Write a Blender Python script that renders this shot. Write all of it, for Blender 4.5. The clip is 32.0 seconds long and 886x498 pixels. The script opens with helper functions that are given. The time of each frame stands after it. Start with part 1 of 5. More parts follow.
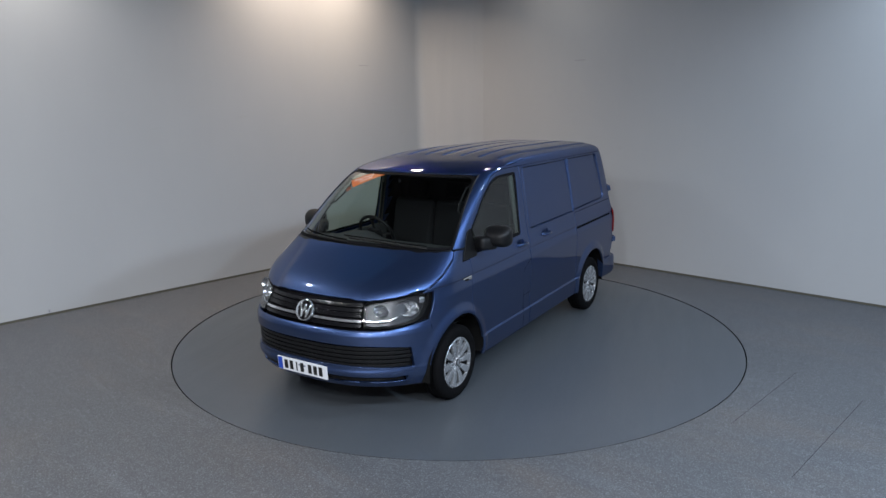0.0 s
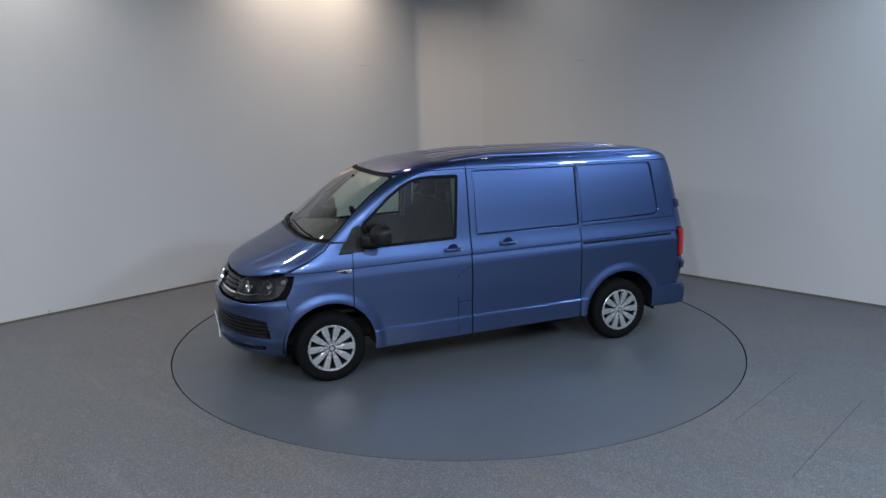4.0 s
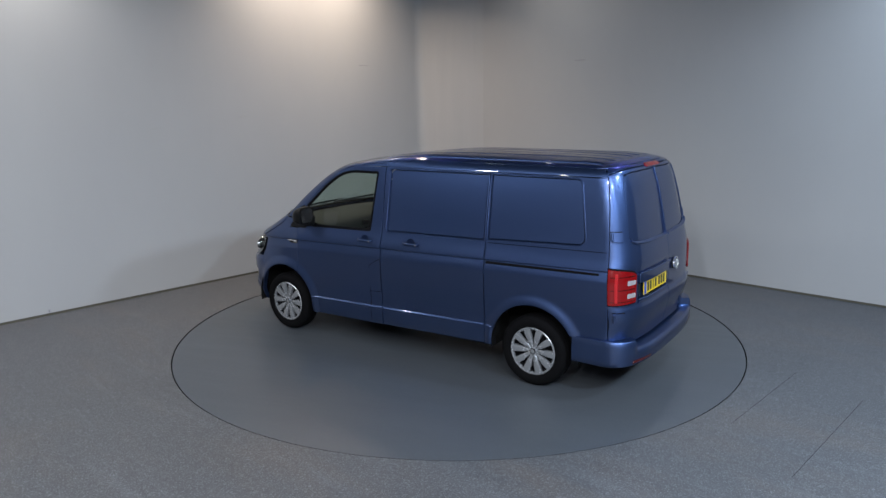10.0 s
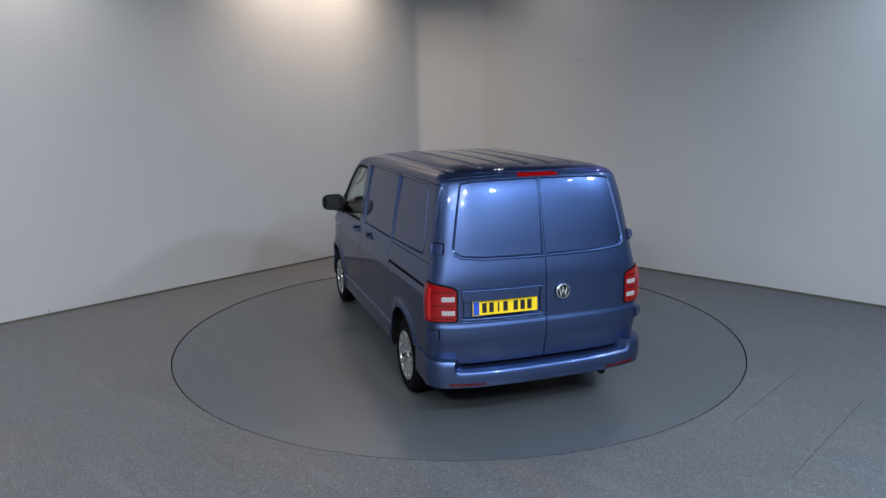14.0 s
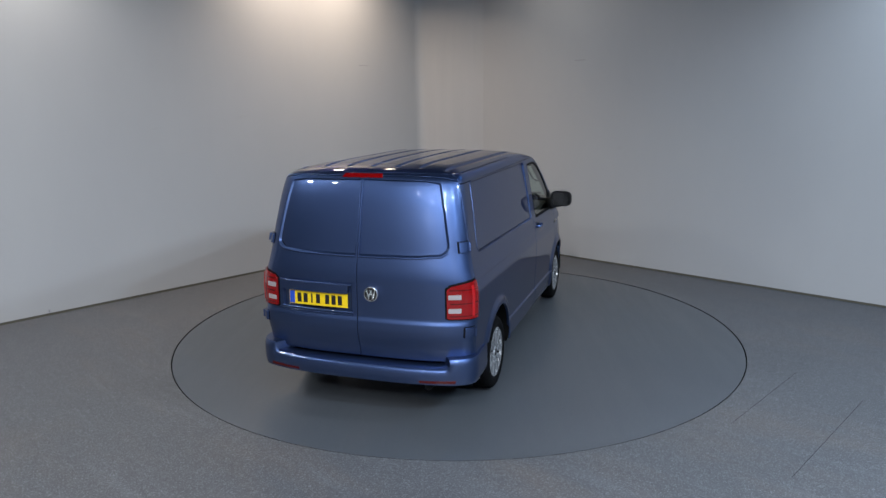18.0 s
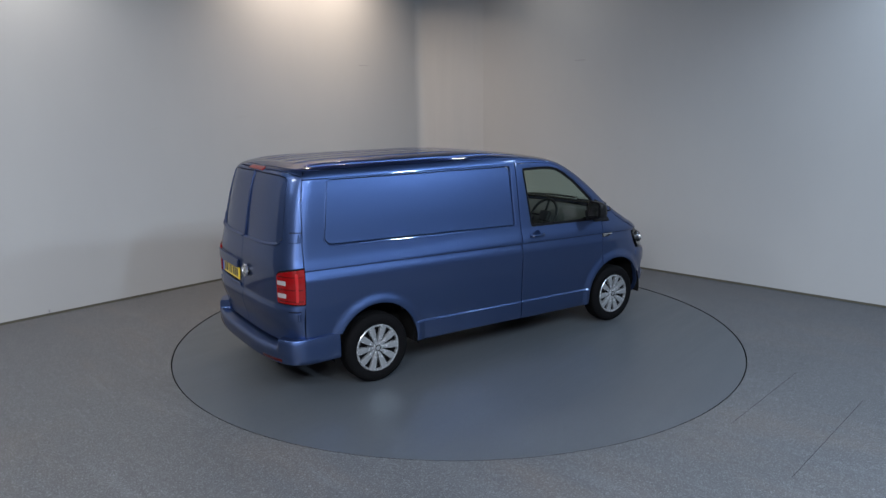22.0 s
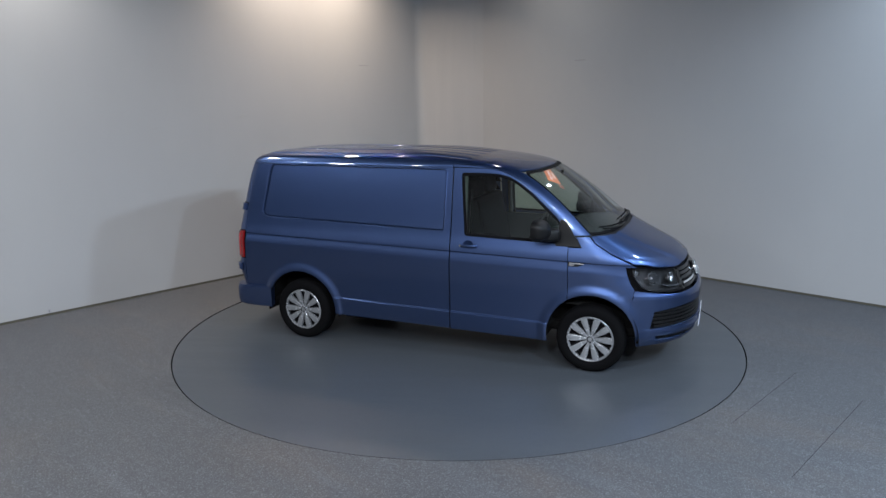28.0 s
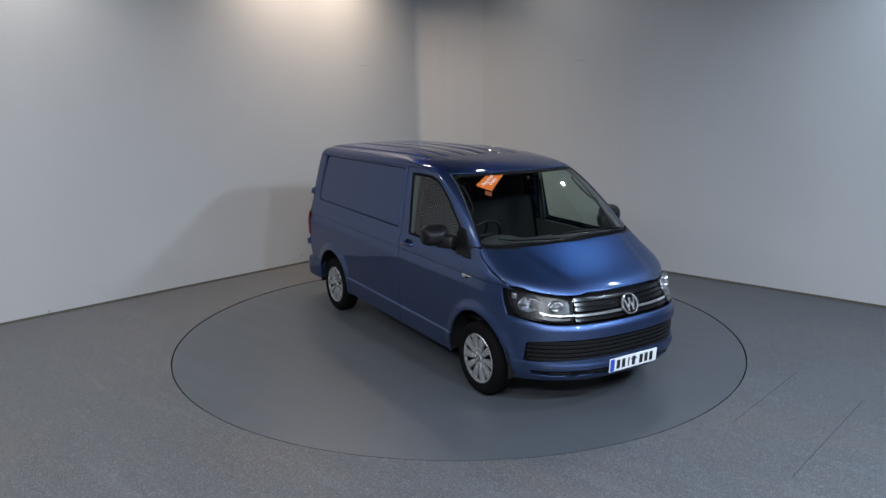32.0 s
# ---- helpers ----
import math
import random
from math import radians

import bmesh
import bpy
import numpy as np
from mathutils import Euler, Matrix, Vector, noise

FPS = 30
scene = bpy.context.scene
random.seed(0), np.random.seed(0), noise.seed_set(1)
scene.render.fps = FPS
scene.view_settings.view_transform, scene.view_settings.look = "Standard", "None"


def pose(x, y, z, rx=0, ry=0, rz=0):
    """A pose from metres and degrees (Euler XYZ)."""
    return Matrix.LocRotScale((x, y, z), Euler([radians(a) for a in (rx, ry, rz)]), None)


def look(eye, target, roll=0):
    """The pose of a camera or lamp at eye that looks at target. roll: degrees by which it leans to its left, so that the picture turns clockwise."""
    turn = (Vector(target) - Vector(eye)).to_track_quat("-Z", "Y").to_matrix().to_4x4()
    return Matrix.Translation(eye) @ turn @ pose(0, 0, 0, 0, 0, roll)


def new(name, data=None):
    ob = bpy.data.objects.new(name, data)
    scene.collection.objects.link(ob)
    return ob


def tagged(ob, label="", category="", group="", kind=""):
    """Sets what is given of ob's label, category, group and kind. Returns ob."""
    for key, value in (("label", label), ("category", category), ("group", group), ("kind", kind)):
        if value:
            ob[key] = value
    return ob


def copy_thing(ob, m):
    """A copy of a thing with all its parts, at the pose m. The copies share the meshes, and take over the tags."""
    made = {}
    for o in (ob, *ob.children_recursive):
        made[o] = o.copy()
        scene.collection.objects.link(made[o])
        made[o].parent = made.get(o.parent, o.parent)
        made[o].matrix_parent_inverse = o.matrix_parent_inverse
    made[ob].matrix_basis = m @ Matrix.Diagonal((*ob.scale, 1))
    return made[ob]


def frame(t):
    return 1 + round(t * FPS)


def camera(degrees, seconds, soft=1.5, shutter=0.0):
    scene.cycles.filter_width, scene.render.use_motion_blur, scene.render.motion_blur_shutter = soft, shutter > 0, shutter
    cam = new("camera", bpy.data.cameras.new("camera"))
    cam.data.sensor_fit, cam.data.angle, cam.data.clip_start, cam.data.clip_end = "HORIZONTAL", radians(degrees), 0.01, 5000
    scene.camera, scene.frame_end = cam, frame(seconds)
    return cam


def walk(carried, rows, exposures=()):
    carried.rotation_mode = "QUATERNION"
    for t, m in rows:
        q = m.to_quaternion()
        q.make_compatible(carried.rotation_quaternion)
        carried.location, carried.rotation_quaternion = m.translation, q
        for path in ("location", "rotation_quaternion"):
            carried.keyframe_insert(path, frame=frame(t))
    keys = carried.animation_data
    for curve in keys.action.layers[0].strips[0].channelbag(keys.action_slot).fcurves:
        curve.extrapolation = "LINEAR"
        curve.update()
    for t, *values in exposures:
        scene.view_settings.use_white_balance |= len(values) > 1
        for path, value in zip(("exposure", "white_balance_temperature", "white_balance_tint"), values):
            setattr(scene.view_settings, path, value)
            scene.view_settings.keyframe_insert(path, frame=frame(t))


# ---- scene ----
from mathutils.geometry import tessellate_polygon

# Camera: fixed on a stand, looking down on the turntable.
cam = camera(63.594, 32.0)
EYE = (0.0, -7.4709, 2.4428)
AIM = (-0.13506, -0.15741, 0.9208)
CAMERA_POSE = look(EYE, AIM, -0.746)
walk(cam, [(0.0, CAMERA_POSE), (32.0, CAMERA_POSE)])


def table_angle(t):
    """Turn of the turntable in degrees: it runs clockwise at an even rate."""
    return 239.0805 - 9.25065 * t - 0.00177 * (t - 16.0) ** 2


# The room: a right-angled bay seen into its far corner.
CORNER = Vector((-0.3437, 5.4638, 0.0))
ALONG_LEFT = Vector((-math.cos(radians(47.2)), -math.sin(radians(47.2)), 0.0))
ALONG_RIGHT = Vector((math.cos(radians(41.94)), -math.sin(radians(41.94)), 0.0))
ROOM, CEILING, BAY = 13.5, 5.6, 8.8


def bay(a, b, z):
    """A place in the room: a metres along the left wall, b along the right wall from the far corner."""
    return CORNER + ALONG_LEFT * a + ALONG_RIGHT * b + Vector((0, 0, z))


# ---- light: ceiling lamps, and dim light from the rest of the building ----
world = bpy.data.worlds.new("hall")
world.use_nodes = True
world.node_tree.nodes["Background"].inputs["Color"].default_value = (0.75, 0.85, 1.0, 1)
world.node_tree.nodes["Background"].inputs["Strength"].default_value = 0.02
scene.world = world
scene.view_settings.exposure = 0.34
WARM, SOFT, NEUTRAL, COOL = (1.0, 0.82, 0.66), (1.0, 0.96, 0.92), (0.87, 0.92, 1.0), (0.64, 0.80, 1.0)
LAMPS = [  # x, y, z, watts, radius, colour, spread in degrees, aim (None: straight down)
    (-1.8, -9.8, 4.9, 340, 0.09, NEUTRAL, 180, None),
    (1.05, -9.8, 4.9, 340, 0.09, NEUTRAL, 180, None),
    (-3.0, -7.9, 5.1, 110, 0.08, NEUTRAL, 180, None),
    (-1.0, -7.5, 5.1, 120, 0.08, NEUTRAL, 180, None),
    (1.1, -7.5, 5.1, 120, 0.08, NEUTRAL, 180, None),
    # next seven rows: unseen lamps placed to fit wall and floor brightness
    (3.8, -7.0, 5.0, 430, 0.16, COOL, 180, None),
    (-4.6, -4.6, 5.0, 24, 0.12, SOFT, 180, None),
    (-5.6, -2.4, 5.0, 58, 0.12, NEUTRAL, 120, None),
    (5.0, -4.4, 5.0, 60, 0.12, COOL, 120, None),
    (4.6, -0.4, 5.0, 40, 0.20, COOL, 120, None),
    (-4.2, 0.1, 5.0, 30, 0.12, SOFT, 120, None),
    (0.9, 2.9, 5.0, 10, 0.12, SOFT, 125, None),
    (-1.3, 3.45, 5.0, 38, 0.12, WARM, 125, None),
    (-2.2, 2.7, 5.0, 30, 0.12, WARM, 125, None),
    # unseen spots, added to lift the light on the van
    (5.8, -3.4, 4.8, 46, 0.24, COOL, 90, (0, 0, 1.1)),
    (-5.6, -3.6, 4.8, 12, 0.24, NEUTRAL, 90, (0, 0, 1.1)),
    (2.9, 1.5, 4.4, 14, 0.06, NEUTRAL, 120, (0, 0, 0.9)),
]

# ---- materials ----
def material(name):
    m = bpy.data.materials.new(name)
    m.use_nodes = True
    t = m.node_tree
    return m, t, t.nodes["Principled BSDF"]


def node(t, kind, **sets):
    n = t.nodes.new(kind)
    for key, value in sets.items():
        if key in n.inputs:
            n.inputs[key].default_value = value
    return n


def noise_of(t, scale, detail=4.0, rough=0.55, coords="Object", stretch=None):
    c = t.nodes.new("ShaderNodeTexCoord")
    n = node(t, "ShaderNodeTexNoise", Scale=scale, Detail=detail, Roughness=rough)
    if stretch:
        mp = t.nodes.new("ShaderNodeMapping")
        mp.inputs["Scale"].default_value = stretch[:3]
        mp.inputs["Rotation"].default_value = (0, 0, radians(stretch[3]) if len(stretch) > 3 else 0)
        t.links.new(c.outputs[coords], mp.inputs["Vector"])
        t.links.new(mp.outputs["Vector"], n.inputs["Vector"])
    else:
        t.links.new(c.outputs[coords], n.inputs["Vector"])
    return n


def ramp(t, source, stops):
    r = t.nodes.new("ShaderNodeValToRGB")
    e = r.color_ramp.elements
    while len(e) < len(stops):
        e.new(0.5)
    for el, (pos, col) in zip(e, stops):
        el.position = pos
        el.color = (*col, 1) if len(col) == 3 else col
    t.links.new(source, r.inputs["Fac"])
    return r


def mix(t, a, b, fac, how="MIX"):
    """Blend two colours; each of a, b and fac is a socket or a value."""
    m = t.nodes.new("ShaderNodeMix")
    m.data_type, m.blend_type = "RGBA", how
    for value, name in ((fac, 0), (a, 6), (b, 7)):
        if isinstance(value, bpy.types.NodeSocket):
            t.links.new(value, m.inputs[name])
        else:
            m.inputs[name].default_value = value if name == 0 else (*value, 1)
    return m.outputs[2]


def scaled(t, source, low, high):
    m = node(t, "ShaderNodeMapRange")
    m.inputs[3].default_value, m.inputs[4].default_value = low, high
    t.links.new(source, m.inputs[0])
    return m.outputs[0]


def bump(t, b, source, strength, distance):
    n = node(t, "ShaderNodeBump", Strength=strength, Distance=distance)
    t.links.new(source, n.inputs["Height"])
    t.links.new(n.outputs["Normal"], b.inputs["Normal"])
    return n


def plain(name, colour, rough=0.5, metal=0.0, coat=0.0, grain=0.0, scale=40.0, sheen=0.5):
    """A simple surface with a little uneven gloss and tone."""
    m, t, b = material(name)
    b.inputs["Base Color"].default_value = (*colour, 1)
    b.inputs["Metallic"].default_value = metal
    b.inputs["Coat Weight"].default_value = coat
    b.inputs["Coat Roughness"].default_value = 0.04
    b.inputs["Specular IOR Level"].default_value = sheen
    n = noise_of(t, scale, 3)
    t.links.new(scaled(t, n.outputs[0], max(rough - 0.06, 0.02), rough + 0.06), b.inputs["Roughness"])
    dark = tuple(v * 0.8 for v in colour)
    t.links.new(mix(t, dark, colour, n.outputs[0]), b.inputs["Base Color"])
    if grain:
        f = noise_of(t, scale * 12, 2)
        bump(t, b, f.outputs[0], grain, 0.002)
    return m


def paint_material(name, rough, coat, metal, edge=(0.12, 0.16, 0.27)):
    """Metallic blue car paint: fine flake under a polished clear coat with a light film of dust."""
    m, t, b = material(name)
    c = t.nodes.new("ShaderNodeTexCoord")
    v = node(t, "ShaderNodeTexVoronoi", Scale=1400.0)
    t.links.new(c.outputs["Object"], v.inputs["Vector"])
    flake = ramp(t, v.outputs["Color"], [(0.2, (0.037, 0.064, 0.156)), (0.8, (0.062, 0.101, 0.224))])
    big = noise_of(t, 2.5, 3)
    t.links.new(mix(t, flake.outputs[0], (0.052, 0.086, 0.193), scaled(t, big.outputs[0], 0.2, 0.6)), b.inputs["Base Color"])
    b.inputs["Metallic"].default_value = metal
    b.inputs["Roughness"].default_value = rough
    b.inputs["Coat Weight"].default_value = coat
    b.inputs["Coat IOR"].default_value = 1.48
    b.inputs["Specular Tint"].default_value = (*edge, 1)
    dust = noise_of(t, 7.0, 6, 0.65)
    t.links.new(scaled(t, dust.outputs[0], 0.0, 0.06), b.inputs["Coat Roughness"])
    return m


def wall_material():
    """White emulsion on panels: faint roller marks, scuffs and grime low down."""
    m, t, b = material("painted_wall")
    big = noise_of(t, 0.5, 4, coords="Generated", stretch=(9, 9, 4))
    fine = noise_of(t, 6.0, 6, 0.6, "Object", (1, 1, 0.35))
    tone = mix(t, (0.345, 0.345, 0.35), (0.42, 0.418, 0.415), big.outputs[0])
    tone = mix(t, tone, (0.37, 0.37, 0.37), scaled(t, fine.outputs[0], 0.0, 0.35))
    scuff = noise_of(t, 2.2, 8, 0.7, "Object", (1, 1, 3.5))
    mask = ramp(t, scuff.outputs[0], [(0.66, (0, 0, 0)), (0.76, (1, 1, 1))])
    tone = mix(t, tone, (0.34, 0.33, 0.32), scaled(t, mask.outputs[0], 0.0, 0.35))
    t.links.new(tone, b.inputs["Base Color"])
    t.links.new(scaled(t, fine.outputs[0], 0.5, 0.72), b.inputs["Roughness"])
    bump(t, b, noise_of(t, 160.0, 3).outputs[0], 0.12, 0.002)
    return m


def turned_noise(t, scale, turn, stretch, detail=6.0, rough=0.65):
    """Noise drawn out along a direction on the floor (turn in degrees)."""
    c = t.nodes.new("ShaderNodeTexCoord")
    r = t.nodes.new("ShaderNodeMapping")
    r.inputs["Rotation"].default_value = (0, 0, radians(-turn))
    k = t.nodes.new("ShaderNodeMapping")
    k.inputs["Scale"].default_value = (1.0 / stretch, 1.0, 1.0)
    n = node(t, "ShaderNodeTexNoise", Scale=scale, Detail=detail, Roughness=rough)
    t.links.new(c.outputs["Object"], r.inputs["Vector"])
    t.links.new(r.outputs["Vector"], k.inputs["Vector"])
    t.links.new(k.outputs["Vector"], n.inputs["Vector"])
    return n


def floor_material(name, dark, light, grit, rough, turn, wear):
    """Grey resin floor: fine pale grit, worn streaks along the sheets, brownish traffic stains."""
    m, t, b = material(name)
    blot = noise_of(t, 1.1, 5, 0.6)
    tone = mix(t, dark, light, scaled(t, blot.outputs[0], 0.1, 0.9))
    stain = turned_noise(t, 1.3, turn, 3.0, 7, 0.7)
    m0 = ramp(t, stain.outputs[0], [(0.50, (0, 0, 0)), (0.66, (1, 1, 1))])
    tone = mix(t, tone, tuple(v * k for v, k in zip(light, (1.18, 1.0, 0.86))), scaled(t, m0.outputs[0], 0.0, 0.55 * wear))
    marks = turned_noise(t, 5.0, turn, 9.0, 7, 0.7)
    m1 = ramp(t, marks.outputs[0], [(0.54, (0, 0, 0)), (0.70, (1, 1, 1))])
    tone = mix(t, tone, tuple(v * 1.7 for v in light), scaled(t, m1.outputs[0], 0.0, 0.42 * wear))
    m2 = ramp(t, marks.outputs[0], [(0.30, (1, 1, 1)), (0.44, (0, 0, 0))])
    tone = mix(t, tone, tuple(v * 0.6 for v in dark), scaled(t, m2.outputs[0], 0.0, 0.45 * wear))
    c = t.nodes.new("ShaderNodeTexCoord")
    chips = node(t, "ShaderNodeTexVoronoi", Scale=165.0)
    t.links.new(c.outputs["Object"], chips.inputs["Vector"])
    chip = t.nodes.new("ShaderNodeSeparateColor")
    t.links.new(chips.outputs["Color"], chip.inputs[0])
    grain = noise_of(t, 140.0, 3, 0.7)
    coarse = noise_of(t, 22.0, 4, 0.7)
    low = ramp(t, chip.outputs[1], [(0.10, (1, 1, 1)), (0.45, (0, 0, 0))])
    tone = mix(t, tone, tuple(v * 0.35 for v in dark), scaled(t, low.outputs[0], 0.0, grit * 0.8))
    sp = ramp(t, chip.outputs[0], [(0.74, (0, 0, 0)), (0.97, (1, 1, 1))])
    patch = scaled(t, coarse.outputs[0], 0.1 * grit, 1.2 * grit)
    speck = t.nodes.new("ShaderNodeMath")
    speck.operation = "MULTIPLY"
    t.links.new(sp.outputs[0], speck.inputs[0])
    t.links.new(patch, speck.inputs[1])
    tone = mix(t, tone, tuple(min(v * 3.8, 0.6) for v in light), speck.outputs[0])
    t.links.new(tone, b.inputs["Base Color"])
    t.links.new(scaled(t, marks.outputs[0], rough - 0.08, rough + 0.12), b.inputs["Roughness"])
    bump(t, b, grain.outputs[0], 0.12 + grit * 0.45, 0.002)
    return m


def glass_material(name, tint, rough=0.0):
    """Thin glazing: clear with a faint tint, and a mirror-like sheen at a slant."""
    m, t, b = material(name)
    t.nodes.remove(b)
    clear = node(t, "ShaderNodeBsdfTransparent", Color=(*tint, 1))
    gloss = node(t, "ShaderNodeBsdfGlossy", Roughness=rough, Color=(1, 1, 1, 1))
    lw = node(t, "ShaderNodeLayerWeight", Blend=0.5)
    po = t.nodes.new("ShaderNodeMath")
    po.operation = "POWER"
    po.inputs[1].default_value = 5.0
    t.links.new(lw.outputs["Facing"], po.inputs[0])
    fr = t.nodes.new("ShaderNodeMath")
    fr.operation = "MULTIPLY_ADD"
    fr.inputs[1].default_value, fr.inputs[2].default_value = 0.85, 0.07
    t.links.new(po.outputs[0], fr.inputs[0])
    mx = t.nodes.new("ShaderNodeMixShader")
    t.links.new(fr.outputs[0], mx.inputs[0])
    t.links.new(clear.outputs[0], mx.inputs[1])
    t.links.new(gloss.outputs[0], mx.inputs[2])
    t.links.new(mx.outputs[0], t.nodes["Material Output"].inputs["Surface"])
    return m


PAINT = paint_material("metallic_blue_paint", 0.40, 1.0, 0.94)
WALL = wall_material()
FLOOR = floor_material("gritty_floor", (0.050, 0.0525, 0.0575), (0.072, 0.075, 0.081), 0.60, 0.54, -42, 1.25)
TABLE = floor_material("smooth_table_top", (0.049, 0.055, 0.063), (0.064, 0.072, 0.081), 0.10, 0.34, 15, 0.30)
# dark grey of the added unseen walls, chosen to hold back bounced light
BACK = plain("unseen_dark_wall", (0.10, 0.10, 0.105), 0.8)
CEIL = plain("dark_ceiling", (0.035, 0.035, 0.038), 0.9)
DIRT = plain("base_sealant", (0.085, 0.078, 0.058), 0.85, grain=0.2, scale=9.0)
GAP = plain("gap_shadow", (0.008, 0.008, 0.009), 0.9, sheen=0.0)
GLASS = glass_material("tinted_glass", (0.62, 0.72, 0.66))
SCREEN = glass_material("windscreen_glass", (0.80, 0.88, 0.85))
LENS = glass_material("clear_lens", (0.93, 0.95, 0.97))
BLACK = plain("black_plastic", (0.0065, 0.0065, 0.007), 0.42, grain=0.15, sheen=0.2)
GLOSSY = plain("gloss_black", (0.006, 0.006, 0.007), 0.2, sheen=0.35)
RUBBER = plain("tyre_rubber", (0.0045, 0.0045, 0.005), 0.8, grain=0.2, sheen=0.05)
LINER = plain("arch_liner", (0.008, 0.008, 0.008), 0.9, grain=0.3, sheen=0.1)
SEAL = plain("window_seal", (0.006, 0.006, 0.007), 0.75, sheen=0.06)
MIRROR = plain("mirror_glass", (0.45, 0.46, 0.48), 0.03, metal=1.0)
CHROME = plain("chrome", (0.88, 0.89, 0.90), 0.16, metal=0.9)
SILVER = plain("silver_wheel_paint", (0.37, 0.38, 0.395), 0.26, metal=0.6, coat=0.2)
REFLECTOR = plain("lamp_reflector", (0.52, 0.53, 0.55), 0.24, metal=1.0)
LAMP_BACK = plain("lamp_interior", (0.022, 0.023, 0.025), 0.3, metal=0.4)
RED = plain("red_lens", (0.20, 0.0015, 0.0025), 0.14, coat=0.45, sheen=0.4)
RED_BRIGHT = plain("bright_red_guide", (0.42, 0.008, 0.010), 0.2, coat=0.6)
RED_DARK = plain("dark_red_rib", (0.06, 0.0015, 0.0015), 0.2, coat=0.3, sheen=0.3)
JOINT = plain("floor_joint", (0.036, 0.036, 0.038), 0.9, sheen=0.1)
PALE = plain("pale_lens", (0.33, 0.30, 0.30), 0.22, coat=0.6)
WHITE_PLATE = plain("white_plate", (0.74, 0.75, 0.77), 0.3, coat=0.4)
YELLOW_PLATE = plain("yellow_plate", (0.80, 0.55, 0.01), 0.3, coat=0.4)
BAND = plain("blue_band", (0.02, 0.07, 0.42), 0.35)
INK = plain("plate_black", (0.012, 0.012, 0.012), 0.4)
DASH = plain("dashboard_plastic", (0.045, 0.047, 0.047), 0.7, grain=0.3, sheen=0.2)
CLOTH = plain("seat_cloth", (0.010, 0.010, 0.011), 0.9, sheen=0.1, grain=0.5, scale=80)
TRIM = plain("grey_trim", (0.10, 0.10, 0.097), 0.7, grain=0.1)
BULK = plain("bulkhead_board", (0.014, 0.014, 0.015), 0.7, sheen=0.2)
ORANGE = plain("orange_sticker", (0.80, 0.17, 0.02), 0.45)
RUST = plain("faded_orange", (0.22, 0.05, 0.02), 0.5)
WHITE_INK = plain("white_ink", (0.80, 0.78, 0.74), 0.5)
FAINT = plain("wall_joint_grey", (0.25, 0.25, 0.25), 0.8)
STEEL = plain("painted_steel", (0.30, 0.30, 0.31), 0.45, metal=0.6)


# ---- the van's lines: heights against half width, nose, tail ----
def curve(pts):
    """Smooth curve through (z, value) pairs with no overshoot."""
    xs = np.array([p[0] for p in pts], float); ys = np.array([p[1] for p in pts], float)
    h = np.diff(xs); d = np.diff(ys) / h
    m = np.empty(len(xs)); m[0], m[-1] = d[0], d[-1]
    for i in range(1, len(xs) - 1):
        m[i] = 0 if d[i-1] * d[i] <= 0 else (h[i-1] + h[i]) * 3 / ((2*h[i] + h[i-1]) / d[i-1] + (h[i] + 2*h[i-1]) / d[i])
    def f(x):
        x = np.clip(x, xs[0], xs[-1]); i = np.clip(np.searchsorted(xs, x) - 1, 0, len(h) - 1)
        t = (x - xs[i]) / h[i]
        return ys[i]*(1+2*t)*(1-t)**2 + h[i]*m[i]*t*(1-t)**2 + ys[i+1]*t*t*(3-2*t) + h[i]*m[i+1]*t*t*(t-1)
    return f
half_width = curve([(.22,.86),(.30,.876),(.42,.887),(.48,.8905),(.6,.897),(.8,.907),(1.0,.91),(1.05,.905),(1.2,.868),(1.3,.85),(1.5,.82),(1.777,.772),(1.84,.757),(1.885,.727),(1.91,.682),(1.935,.592),(1.955,.45),(1.966,.28),(1.97,.02)])
nose = curve([(.22,2.28),(.29,2.345),(.36,2.39),(.42,2.41),(.45,2.402),(.6,2.405),(.70,2.40),(.735,2.385),(.76,2.362),(.85,2.325),(.92,2.292),(.97,2.252),(1.01,2.200),(1.045,2.135),(1.085,2.045),(1.12,1.965),(1.16,1.875),(1.2,1.79),(1.23,1.732),(1.3,1.63),(1.45,1.45),(1.55,1.32),(1.65,1.18),(1.74,1.04),(1.8,.92),(1.84,.80),(1.88,.6),(1.91,.35),(1.935,.1),(1.955,-.2),(1.967,-.6),(1.97,-.78)])
nose_depth = curve([(.22,.9),(.6,.9),(.92,.85),(1.1,.55),(1.25,.38),(1.8,.35),(1.9,.5),(1.97,.02)])
nose_power = curve([(.22,2.5),(.4,2.65),(.75,2.65),(.92,2.4),(1.1,2.7),(1.25,3.0),(1.6,3.0),(1.8,2.8),(1.97,2.5)])
tail = curve([(.22,-2.30),(.55,-2.345),(.735,-2.385),(.775,-2.383),(.825,-2.369),(1.1,-2.366),(1.35,-2.325),(1.6,-2.275),(1.8,-2.22),(1.88,-2.18),(1.925,-2.08),(1.95,-1.9),(1.965,-1.4),(1.97,-.82)])
tail_depth = curve([(.22,.25),(1.85,.25),(1.93,.3),(1.97,.02)])
def ring_y(x, z):
    w = half_width(z)
    d = nose_depth(z); x0 = nose(z) - d; n = nose_power(z)
    q = np.clip((x - x0) / d, 0, 1); y = w * (1 - q**n)**(1/n)
    e = tail_depth(z); x1 = tail(z) + e
    q = np.clip((x1 - x) / e, 0, 1); y = y * (1 - q**3.2)**(1/3.2)
    return y


